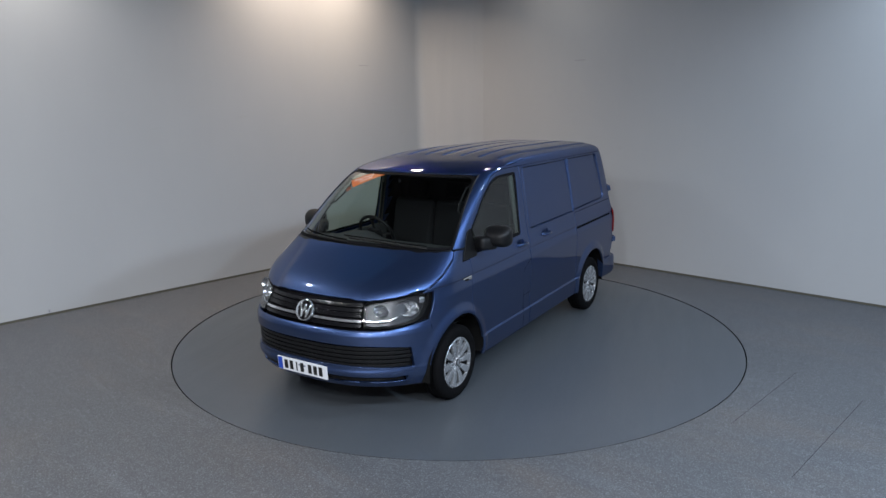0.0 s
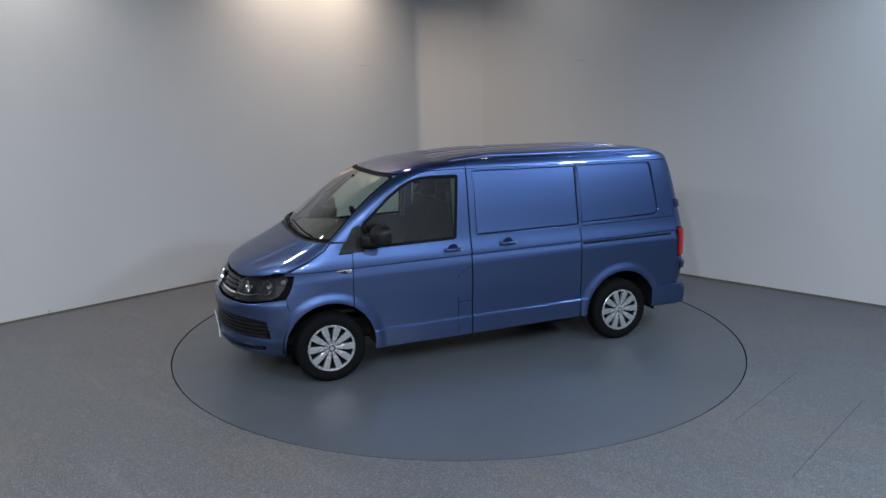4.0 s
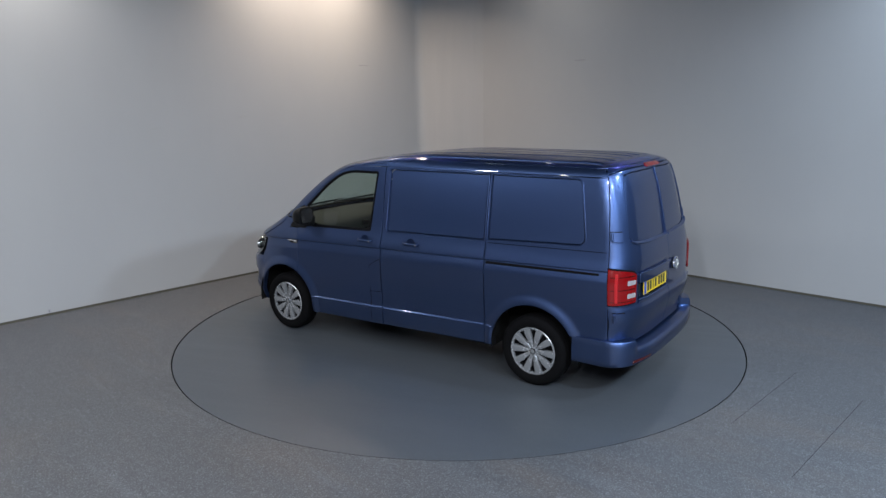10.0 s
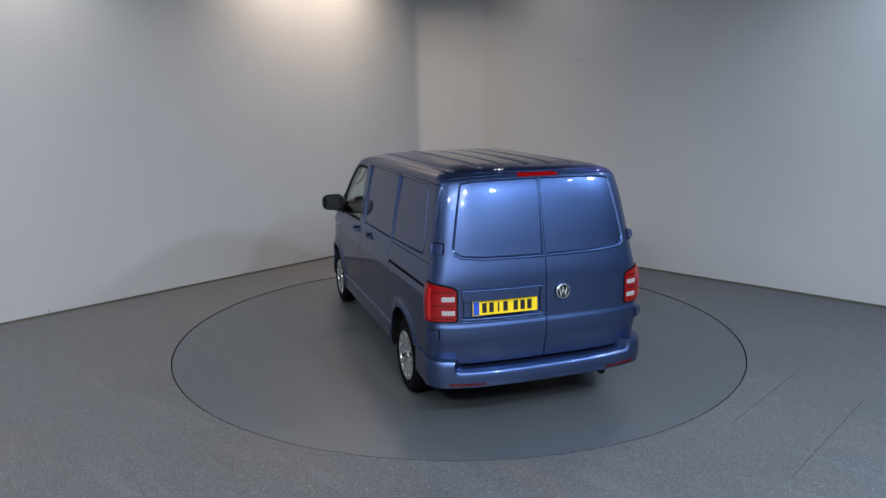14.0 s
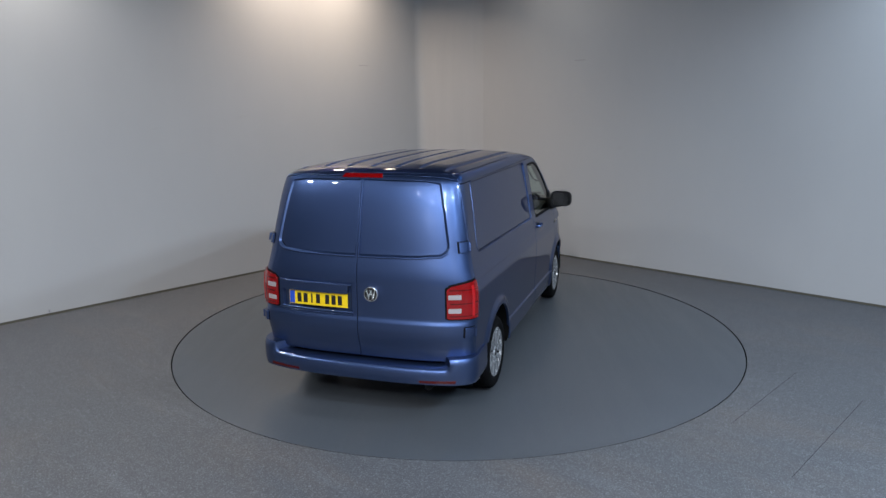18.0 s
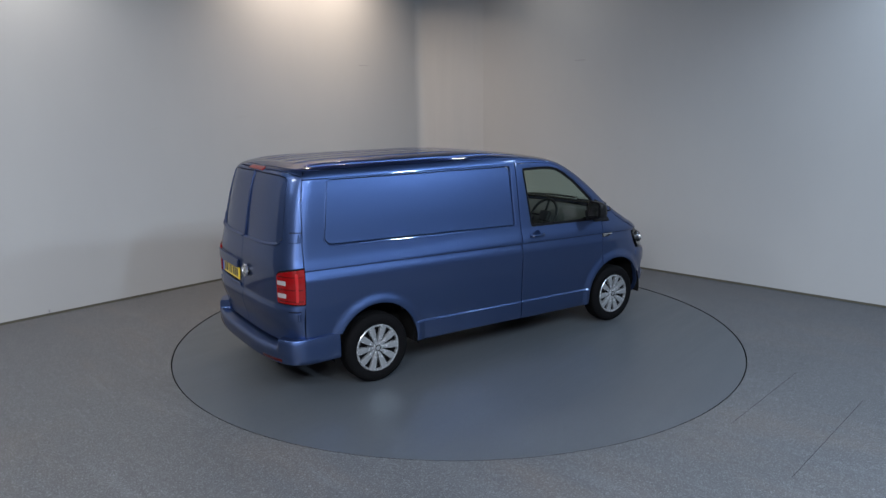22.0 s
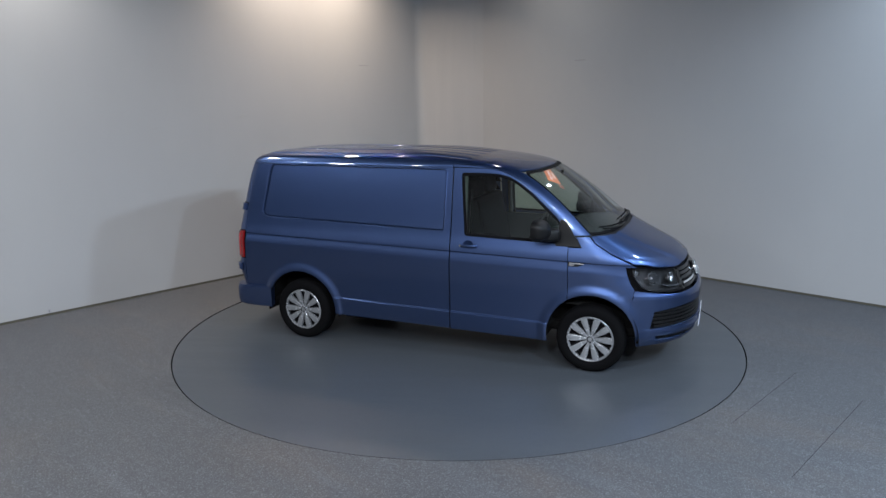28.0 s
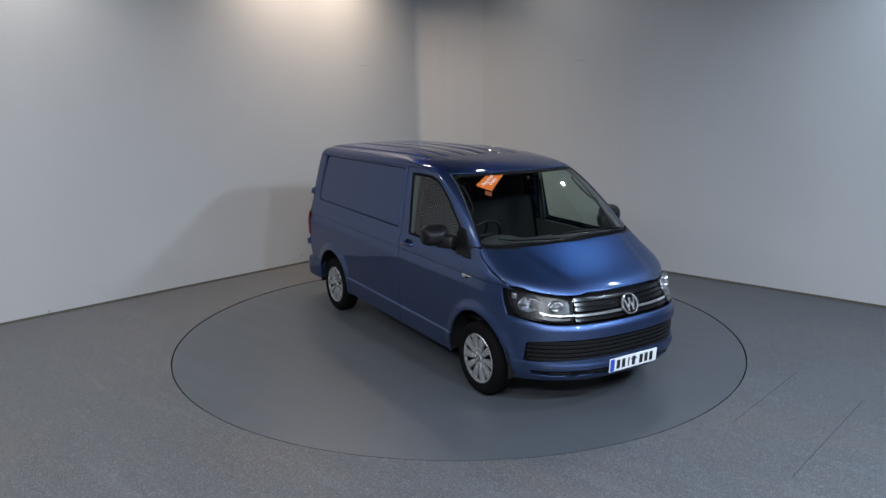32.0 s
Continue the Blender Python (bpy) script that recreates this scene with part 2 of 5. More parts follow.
# ---- mesh helpers ----
def linked(name, bm, mat, parent=None, label="", smooth=False, sharp=None):
    me = bpy.data.meshes.new(name)
    bm.to_mesh(me)
    bm.free()
    me.materials.append(mat)
    if smooth:
        me.polygons.foreach_set("use_smooth", [True] * len(me.polygons))
        if sharp:
            me.set_sharp_from_angle(angle=radians(sharp))
    ob = new(name, me)
    ob.parent = parent
    if label:
        tagged(ob, label)
    return ob


def part(name, bm, mat, parent, label="", smooth=True, sharp=40):
    return linked(name, bm, mat, parent, label, smooth, sharp)


def add_box(bm, size, m=None, bevel=0.0, seg=2):
    made = bmesh.ops.create_cube(bm, size=1.0, matrix=(m or Matrix()) @ Matrix.Diagonal((*size, 1)))
    if bevel:
        edges = list({e for v in made["verts"] for e in v.link_edges})
        bmesh.ops.bevel(bm, geom=edges, offset=bevel, segments=seg, profile=0.5, affect="EDGES")
    return bm


def box(size, m=None, bevel=0.0, seg=2):
    return add_box(bmesh.new(), size, m, bevel, seg)


def rod(a, b, r, seg=10, r2=None):
    bm = bmesh.new()
    d = Vector(b) - Vector(a)
    m = Matrix.Translation((Vector(a) + Vector(b)) / 2) @ d.to_track_quat("Z", "Y").to_matrix().to_4x4()
    bmesh.ops.create_cone(bm, cap_ends=True, segments=seg, radius1=r, radius2=r if r2 is None else r2, depth=d.length, matrix=m)
    return bm


def tube(path, r, seg=8, closed=False):
    """A round bar along a row of points."""
    bm = bmesh.new()
    P = [Vector(q) for q in path]
    rings = []
    for i, q in enumerate(P):
        a, b = (P[i - 1] if i or closed else P[i]), (P[(i + 1) % len(P)] if i < len(P) - 1 or closed else P[i])
        f = (b - a).to_track_quat("Z", "Y").to_matrix()
        rings.append([bm.verts.new(q + f @ Vector((r * math.cos(k * 2 * math.pi / seg), r * math.sin(k * 2 * math.pi / seg), 0))) for k in range(seg)])
    n = len(rings)
    for i in range(n if closed else n - 1):
        A, B = rings[i], rings[(i + 1) % n]
        for k in range(seg):
            bm.faces.new((A[k], A[(k + 1) % seg], B[(k + 1) % seg], B[k]))
    if not closed:
        bm.faces.new(rings[0][::-1])
        bm.faces.new(rings[-1])
    bmesh.ops.recalc_face_normals(bm, faces=bm.faces)
    return bm


def lathe(profile, seg=64, axis="Y"):
    """Turn a profile of (radius, height) about the y axis."""
    bm = bmesh.new()
    rings = []
    for i in range(seg):
        a = 2 * math.pi * i / seg
        rings.append([bm.verts.new((r * math.cos(a), h, r * math.sin(a))) for r, h in profile])
    for i in range(seg):
        A, B = rings[i], rings[(i + 1) % seg]
        for k in range(len(profile) - 1):
            bm.faces.new((A[k], A[k + 1], B[k + 1], B[k]))
    bmesh.ops.remove_doubles(bm, verts=bm.verts, dist=1e-5)
    bmesh.ops.recalc_face_normals(bm, faces=bm.faces)
    return bm


def slab(outline, thick, m=None, bevel=0.0):
    """A flat plate from an outline in (x, y), standing up along z."""
    bm = bmesh.new()
    f = bm.faces.new([bm.verts.new((x, y, 0)) for x, y in outline])
    if f.normal.z < 0:
        f.normal_flip()
    bm.normal_update()
    got = bmesh.ops.extrude_face_region(bm, geom=list(bm.faces))
    bmesh.ops.translate(bm, verts=[g for g in got["geom"] if isinstance(g, bmesh.types.BMVert)], vec=(0, 0, thick))
    bmesh.ops.recalc_face_normals(bm, faces=bm.faces)
    if bevel:
        top = [e for e in bm.edges if all(v.co.z > thick * 0.5 for v in e.verts)]
        bmesh.ops.bevel(bm, geom=top, offset=bevel, segments=2, profile=0.5, affect="EDGES")
    if m is not None:
        bm.transform(m)
    return bm


# ---- outlines ----
def rounded(poly, r, steps=4):
    """Round the corners of an outline; r is one radius or one for each corner."""
    out, n = [], len(poly)
    for i in range(n):
        rad = r[i] if isinstance(r, (list, tuple)) else r
        p, a, b = Vector(poly[i]), Vector(poly[i - 1]), Vector(poly[(i + 1) % n])
        da, db = (a - p), (b - p)
        rad = min(rad, da.length * 0.45, db.length * 0.45)
        if rad < 1e-5:
            out.append(tuple(p))
            continue
        s, e = p + da.normalized() * rad, p + db.normalized() * rad
        for k in range(steps + 1):
            t = k / steps
            out.append(tuple(s * (1 - t) ** 2 + p * 2 * t * (1 - t) + e * t * t))
    return out


def grown(poly, d):
    """Move an outline outwards by d (inwards if negative)."""
    n = len(poly)
    area = sum(poly[i - 1][0] * poly[i][1] - poly[i][0] * poly[i - 1][1] for i in range(n))
    sign = 1 if area > 0 else -1
    out = []
    for i in range(n):
        p, a, b = Vector(poly[i]), Vector(poly[i - 1]), Vector(poly[(i + 1) % n])
        e1, e2 = (p - a), (b - p)
        if e1.length < 1e-7 or e2.length < 1e-7:
            out.append(tuple(p))
            continue
        e1.normalize(), e2.normalize()
        n1, n2 = Vector((e1.y, -e1.x)) * sign, Vector((e2.y, -e2.x)) * sign
        k = n1 + n2
        k = k / max(k.dot(n1), 0.35) if k.length > 1e-6 else n1
        out.append(tuple(p + k * d))
    return out


def arc(cx, cz, r, a0, a1, n=18):
    return [(cx + r * math.cos(radians(a0 + (a1 - a0) * i / n)), cz + r * math.sin(radians(a0 + (a1 - a0) * i / n))) for i in range(n + 1)]


def dense(line, step=0.05):
    out = [line[0]]
    for p, q in zip(line, line[1:]):
        n = max(1, int(math.dist(p, q) / step))
        out += [(p[0] + (q[0] - p[0]) * i / n, p[1] + (q[1] - p[1]) * i / n) for i in range(1, n + 1)]
    return out


# ---- the van's outer form ----
def smooth01(v):
    v = np.clip(v, 0, 1)
    return v * v * (3 - 2 * v)


def relief(x, z):
    """Pressings on the flanks: wheel-arch lips, the shoulder groove and the sill step."""
    y = 0.0 * x
    for cx in (1.5, -1.5):
        r = np.hypot(x - cx, z - 0.335)
        y = y + 0.024 * smooth01((0.500 - r) / 0.095) * smooth01((z - 0.12) / 0.2)
    rise = z + 0.0223 * x
    under = 1.0505 - rise
    y = y - 0.014 * smooth01(under / 0.010 + 0.5) * (1 - smooth01(under / 0.10))
    sill = smooth01((0.466 - rise) / 0.016) * smooth01((1.12 - np.abs(x)) / 0.05)
    return y + 0.015 * sill


def flank(sign, off=0.0):
    def f(u, v):
        return np.stack([u, sign * (ring_y(u, v) + relief(u, v) + off), v], -1)
    return f


def nose_map(off=0.0, back=0.0):
    """(a, z): a runs round the nose from the middle (0) to the flank (1) and on along it."""
    def f(a, z):
        s, q = np.where(a < 0, -1.0, 1.0), np.abs(a)
        th = np.clip(q, 0, 1) * math.pi / 2
        d, n, w = nose_depth(z), nose_power(z), half_width(z)
        x = nose(z) - d + d * np.cos(th) ** (2 / n) * (q <= 1) - (q > 1) * (q - 1) * 0.9
        y = w * np.sin(th) ** (2 / n)
        y = y + relief(x, z) * smooth01((q - 0.55) / 0.3)
        return np.stack([x + off * np.cos(th) - back, s * (y + off * np.sin(th)), z], -1)
    return f


def to_a(x, z):
    d, n = float(nose_depth(z)), float(nose_power(z))
    q = (x - float(nose(z)) + d) / d
    if q <= 0:
        return 1 - q * d / 0.9
    q = min(q, 1)
    return math.atan2((1 - q ** n) ** 0.5, q ** (n / 2)) * 2 / math.pi


# round the tail by length of arc, so that gaps keep their width
_th = np.linspace(0, math.pi / 2, 4001)
_px, _py = 0.25 * np.cos(_th) ** (2 / 3.2), 0.85 * np.sin(_th) ** (2 / 3.2)
_arc = np.concatenate([[0], np.cumsum(np.hypot(np.diff(_px), np.diff(_py)))])
_arc /= _arc[-1]


def tail_arc(poly):
    """Outline with angles round the tail turned into lengths of arc."""
    return [(math.copysign(float(np.interp(abs(b), _th * 2 / math.pi, _arc)) if abs(b) <= 1 else abs(b), b), z) for b, z in poly]


def tail_map(off=0.0):
    """(b, z): b runs round the tail from the middle (0) to the flank (1)."""
    def f(b, z):
        s, q = np.where(b < 0, -1.0, 1.0), np.abs(b)
        th = np.interp(np.clip(q, 0, 1), _arc, _th)
        d, w = tail_depth(z), half_width(z)
        x = tail(z) + d - d * np.cos(th) ** (2 / 3.2) * (q <= 1) + (q > 1) * (q - 1) * 0.9
        y = w * np.sin(th) ** (2 / 3.2)
        return np.stack([x - off * np.cos(th) ** 0.6, s * (y + off * np.sin(th)), z], -1)
    return f


def to_b(x, z):
    d = float(tail_depth(z))
    q = (float(tail(z)) + d - x) / d
    if q <= 0:
        return 1 - q * d / 0.9
    q = min(q, 1)
    return math.atan2((1 - q ** 3.2) ** 0.5, q ** 1.6) * 2 / math.pi


RIBS = [-0.62, -0.41, -0.205, 0.0, 0.205, 0.41, 0.62]


def top_map(off=0.0):
    def f(x, y):
        lo, hi = 0.8 + 0 * x, 1.9699 + 0 * x
        for _ in range(34):
            mid = (lo + hi) / 2
            ok = (np.abs(y) < ring_y(x, mid)) & (x < nose(mid)) & (x > tail(mid))
            lo, hi = np.where(ok, mid, lo), np.where(ok, hi, mid)
        z = lo + off
        # bonnet: raised middle between two creases
        edge = np.clip(0.60 - (x - 1.62) * 0.32, 0.3, 0.66)
        z = z + 0.012 * smooth01((edge + 0.03 - np.abs(y)) / 0.085) * smooth01((x - 1.4) / 0.2)
        # roof: lengthwise swages
        along = smooth01((0.30 - x) / 0.06) * smooth01((x + 2.0) / 0.06)
        for ry in RIBS:
            z = z - 0.018 * smooth01((0.023 - np.abs(y - ry)) / 0.010) * along
        return np.stack([x, y, z], -1)
    return f


def panel(name, outline, shape, mat, parent, label="", holes=(), step=0.05, lines=(), gap=0.0042, depth=0.022, lip=0.004, cap=False):
    """A shell cut from a shape by an outline in its two coordinates, with turned-in edges.
    lines: further cuts (point, normal) in the same coordinates, to carry fine relief."""
    loops = [grown(outline, -gap)] + [grown(h, gap) for h in holes]
    flat = [[Vector((p[0], p[1], 0)) for p in lp] for lp in loops]
    from_all = [v for lp in flat for v in lp]
    bm = bmesh.new()
    vs = [bm.verts.new(v) for v in from_all]
    for tri in tessellate_polygon(flat):
        try:
            bm.faces.new([vs[i] for i in tri])
        except ValueError:
            pass
    us, ws = [v.x for v in from_all], [v.y for v in from_all]
    cuts = [((u, 0, 0), (1, 0, 0)) for u in np.arange(math.ceil(min(us) / step) * step, max(us), step)]
    cuts += [((0, w, 0), (0, 1, 0)) for w in np.arange(math.ceil(min(ws) / step) * step, max(ws), step)]
    cuts += [((p[0], p[1], 0), (q[0], q[1], 0)) for p, q in lines]
    for co, no in cuts:
        bmesh.ops.bisect_plane(bm, geom=bm.verts[:] + bm.edges[:] + bm.faces[:], dist=1e-5, plane_co=co, plane_no=no)
    bm.verts.index_update()
    uv = np.array([v.co[:2] for v in bm.verts])
    faces = [[v.index for v in f.verts] for f in bm.faces]
    rim = [(e.verts[0].index, e.verts[1].index, e.link_faces[0].calc_center_median()[:2]) for e in bm.edges if len(e.link_faces) == 1]
    bm.free()
    u, w = uv[:, 0], uv[:, 1]
    P = shape(u, w)
    h = 0.0015
    N = np.cross(shape(u + h, w) - shape(u - h, w), shape(u, w + h) - shape(u, w - h))
    N /= np.maximum(np.linalg.norm(N, axis=1), 1e-12)[:, None]
    centre = np.array((-0.1, 0.0, 0.9))
    if np.sum(N * (P - centre)) < 0:
        N = -N
    # face winding follows the normals
    f0 = faces[len(faces) // 2]
    if np.dot(np.cross(P[f0[1]] - P[f0[0]], P[f0[2]] - P[f0[0]]), N[f0[0]]) < 0:
        faces = [f[::-1] for f in faces]
    V, NN, F = list(P), list(N), list(faces)
    # turned edges
    outward = {}
    for i, j, c in rim:
        e = P[j] - P[i]
        cc = shape(np.array([c[0]]), np.array([c[1]]))[0]
        for k in (i, j):
            tdir = np.cross(e, N[k])
            if np.dot(tdir, (P[i] + P[j]) / 2 - cc) < 0:
                tdir = -tdir
            outward[k] = outward.get(k, 0) + tdir / max(np.linalg.norm(tdir), 1e-12)
    ids = {}
    for k, tdir in outward.items():
        tdir = tdir / max(np.linalg.norm(tdir), 1e-9)
        ids[k] = (len(V), len(V) + 1, len(V) + 2, len(V) + 3)
        V += [P[k], P[k] - N[k] * lip + tdir * lip * 0.6, P[k] - N[k] * lip + tdir * lip * 0.6, P[k] - N[k] * depth + tdir * lip * 0.3]
        NN += [N[k], (tdir + N[k] * 0.2), tdir, tdir]
    for i, j, c in rim:
        a, b = ids[i], ids[j]
        for r in (0, 2):
            q = [a[r], b[r], b[r + 1], a[r + 1]]
            nrm = np.cross(V[q[1]] - V[q[0]], V[q[2]] - V[q[0]])
            F.append(q if np.dot(nrm, NN[a[r + 1]]) > 0 else q[::-1])
    if cap:
        base = len(V)
        V += list(P - N * depth)
        NN += list(-N)
        F += [[k + base for k in f[::-1]] for f in faces]
    me = bpy.data.meshes.new(name)
    me.from_pydata([tuple(v) for v in V], [], F)
    me.materials.append(mat)
    me.polygons.foreach_set("use_smooth", [True] * len(me.polygons))
    me.normals_split_custom_set_from_vertices([tuple(n / max(np.linalg.norm(n), 1e-9)) for n in NN])
    ob = new(name, me)
    ob.parent = parent
    if label:
        tagged(ob, label)
    return ob


def strip(name, outer, inner, shape_a, shape_b, mat, parent, label=""):
    """A sloping band between two outlines with the same number of points."""
    A = shape_a(np.array([p[0] for p in outer]), np.array([p[1] for p in outer]))
    B = shape_b(np.array([p[0] for p in inner]), np.array([p[1] for p in inner]))
    n = len(outer)
    bm = bmesh.new()
    va, vb = [bm.verts.new(p) for p in A], [bm.verts.new(p) for p in B]
    for i in range(n):
        bm.faces.new((va[i], va[(i + 1) % n], vb[(i + 1) % n], vb[i]))
    bmesh.ops.recalc_face_normals(bm, faces=bm.faces)
    return part(name, bm, mat, parent, label, True, 60)


def mirrored(poly):
    return [(-p[0], p[1]) for p in poly]


# ---- the van ----
GROOVE = [((0, 1.0505 + k), (0.0223, 1)) for k in (-0.10, -0.075, -0.035, -0.016, -0.006, -0.004, -0.002, 0.0, 0.002, 0.004, 0.006)]
SILLS = [((0, 0.466 + k), (0.0223, 1)) for k in (-0.022, -0.016, -0.013, -0.010, -0.007, -0.004, -0.001, 0.003, 0.010)]
SIDE_LINES = GROOVE + SILLS + [((0, z), (0, 1)) for z in np.arange(0.325, 0.9, 0.05)]
SIDE_LINES += [((sx * x, 0), (1, 0)) for sx in (1, -1) for x in np.arange(1.025, 2.0, 0.05)]
ARCH_F, ARCH_R = (1.5, 0.335, 0.397), (-1.5, 0.335, 0.397)
DOOR_TOP = [(1.278, 1.262), (1.157, 1.429), (0.992, 1.583), (0.829, 1.703), (0.72, 1.772), (0.62, 1.808), (0.506, 1.824), (0.35, 1.827), (0.164, 1.827)]
WINDOW = [(1.215, 1.36), (1.124, 1.44), (0.937, 1.609), (0.80, 1.705), (0.71, 1.750), (0.612, 1.772), (0.504, 1.778), (0.243, 1.778), (0.298, 1.199), (0.937, 1.183), (1.225, 1.178)]
WINDOW = rounded(WINDOW, [0.0, 0, 0, 0, 0, 0, 0, 0.03, 0.03, 0, 0])
QUARTER_EDGE = [(-2.078, 1.826), (-2.084, 1.80), (-2.117, 1.614), (-2.146, 1.316), (-2.160, 1.05), (-2.172, 0.75), (-2.176, 0.525)]


ROOF_BACK = [(0.0, 1.909), (0.3, 1.908), (0.45, 1.905), (0.58, 1.901), (0.66, 1.899), (0.73, 1.897)]


def roof_seam(x):
    """Height of the seam between roof and sides."""
    return float(1.897 - 0.055 * smooth01((np.array(x) + 0.35) / 0.95))


def glass_a(z):
    """How far round the windscreen's side edge lies at height z."""
    return float(np.interp(z, [1.25, 1.29, 1.45, 1.6, 1.80], [0.81, 0.79, 0.75, 0.70, 0.645]))


def inset_panel(parent, outline, sign, deep=0.010, label="recessed blue side panel"):
    """A pressed-in field in a flank, with its sloping border."""
    lip, inner = grown(outline, 0.012), grown(outline, -0.008)
    bead = dense(lip, 0.1)
    ring = flank(sign, 0.0005)(np.array([p[0] for p in bead]), np.array([p[1] for p in bead]))
    part("panel_lip", tube([tuple(p) for p in ring], 0.0042, 8, True), PAINT, parent, "raised bead round the recessed panel", True)
    strip("panel_edge", grown(outline, 0.004), grown(outline, -0.001), flank(sign, 0.0012), flank(sign, -0.0145), PAINT, parent)
    def leaned(u, v):
        return flank(sign, -deep - 0.022 * (v - 1.5))(u, v)
    return panel("inset_panel", inner, leaned, PAINT, parent, label, gap=0.0, step=0.08, depth=0.014, lip=0.003)


def door_handle(parent, x, z, sign):
    """A painted bar handle over a round finger dish."""
    y = float(ring_y(np.array(x), np.array(z)))
    at = Matrix.Translation((x, sign * (y + 0.004), z))
    dish = lathe([(0.0, -0.006), (0.030, -0.004), (0.046, 0.002), (0.051, 0.0045)], 32)
    dish.transform(at @ pose(0, 0, 0, 0, 0, 0 if sign > 0 else 180))
    part("finger_dish", dish, PAINT, parent, "round finger dish under the handle")
    path = [(-0.088, 0.004), (-0.080, 0.022), (-0.055, 0.034), (0.0, 0.038), (0.055, 0.034), (0.080, 0.022), (0.088, 0.004)]
    bm = bmesh.new()
    rows = []
    for i, (u, v) in enumerate(path):
        hh = 0.012 if 0 < i < 6 else 0.015
        rows.append([bm.verts.new((u, sign * (v + dv), hz)) for dv, hz in ((-0.006, -hh), (0.004, -hh * 0.8), (0.007, 0), (0.004, hh * 0.8), (-0.006, hh))])
    for r0, r1 in zip(rows, rows[1:]):
        for k in range(4):
            bm.faces.new((r0[k], r0[k + 1], r1[k + 1], r1[k]))
        bm.faces.new((r0[4], r0[0], r1[0], r1[4]))
    bm.faces.new(rows[0]), bm.faces.new(rows[-1][::-1])
    bmesh.ops.recalc_face_normals(bm, faces=bm.faces)
    bm.transform(at)
    part("door_handle", bm, PAINT, parent, "body-coloured bar handle", True, 70)
    lock = rod((x - 0.072, sign * (y + 0.018), z), (x - 0.072, sign * (y + 0.040), z), 0.008, 12)
    part("lock_cap", lock, CHROME, parent, "small lock cap")


def mirror(parent, sign):
    """Door mirror: black housing on a short arm from a black corner panel."""
    tri = rounded([(1.398, 1.158), (1.335, 1.248), (1.262, 1.372), (1.205, 1.395), (1.165, 1.185), (1.17, 1.160)], 0.015)
    panel("mirror_base", tri, flank(sign, 0.009), BLACK, parent, "black plastic corner panel", gap=0.0, depth=0.02, cap=True)
    arm = box((0.17, 0.17, 0.115), pose(1.115, sign * 0.930, 1.262, sign * 8, 0, sign * -30), 0.03, 3)
    part("mirror_arm", arm, BLACK, parent)
    bm = bmesh.new()
    bmesh.ops.create_uvsphere(bm, u_segments=36, v_segments=24, radius=1.0)
    for v in bm.verts:  # a pod with a blunt nose, cut flat on the side that faces back
        x, y, z = v.co
        n = (abs(x) ** 3.0 + abs(y) ** 3.4 + abs(z) ** 3.4) ** (1 / 3.2)
        x, y, z = x / n, y / n, z / n
        x = max(x, -0.30)
        fore = max(x, 0) ** 1.6
        v.co = (x * 0.105, y * (0.120 - 0.030 * fore), z * (0.089 - 0.030 * fore) - 0.016 * fore)
    at = pose(1.045, sign * 1.020, 1.316, 0, 0, sign * 8)
    bm.transform(at)
    pod = part("mirror_housing", bm, BLACK, parent, "black plastic mirror housing", True, 50)
    face = slab(rounded([(-0.090, -0.070), (0.090, -0.070), (0.090, 0.070), (-0.090, 0.070)], 0.03), 0.003)
    face.transform(at @ pose(-0.0335, 0, 0, 0, 3, 0) @ pose(0, 0, 0, 0, -90, 0) @ pose(0, 0, 0, 0, 0, 90))
    part("mirror_glass", face, MIRROR, pod, "mirror glass", False)


def front_door(parent, sign):
    word = "nearside" if sign > 0 else "offside"
    cx, cz, r = ARCH_F
    outline = [(1.283, 1.155)] + DOOR_TOP + [(0.162, 1.3), (0.160, 1.05), (0.156, 0.6), (0.154, 0.275), (1.065, 0.257)]
    outline += [p for p in arc(cx, cz, r, 190.5, 122.2, 16)] + [(1.288, 0.8)]
    door = panel("front_door", outline, flank(sign), PAINT, parent, "blue front door, shut, with a tall side window", [WINDOW], lines=SIDE_LINES)
    shut = grown(WINDOW, -0.022)
    panel("window_seal", grown(WINDOW, 0.004), flank(sign, -0.004), SEAL, door, "black rubber window seal", [shut], gap=0.0, depth=0.012)
    pane = panel("window_pane", grown(WINDOW, -0.012), flank(sign, -0.010), GLASS, door, "tinted side window glass", gap=0.0, step=0.1, depth=0.004)
    door_handle(door, 0.345, 1.112, sign)
    mirror(door, sign)
    # inner face of the door
    inner = [(1.20, 1.16), (0.20, 1.185), (0.18, 0.45), (1.02, 0.45), (1.16, 0.75)]
    panel("door_card", inner, flank(sign, -0.075), DASH, door, "dark grey door lining", gap=0.0, step=0.2, depth=0.02, cap=True)
    if sign > 0:  # fuel flap behind the passenger door's edge line
        flap = [(0.299, 0.866), (0.158, 0.945), (0.158, 0.612), (0.297, 0.604)]
        strip("fuel_flap_seam", grown(flap, 0.0022), grown(flap, -0.0022), flank(sign, 0.0007), flank(sign, 0.0007), GAP, door)
        low = [(0.297, 0.604), (0.297, 0.300), (0.292, 0.300), (0.292, 0.604)]
        panel("sill_seam", low, flank(sign, 0.0008), GAP, door, gap=0.0, depth=0.003, lip=0.0005)
    return door


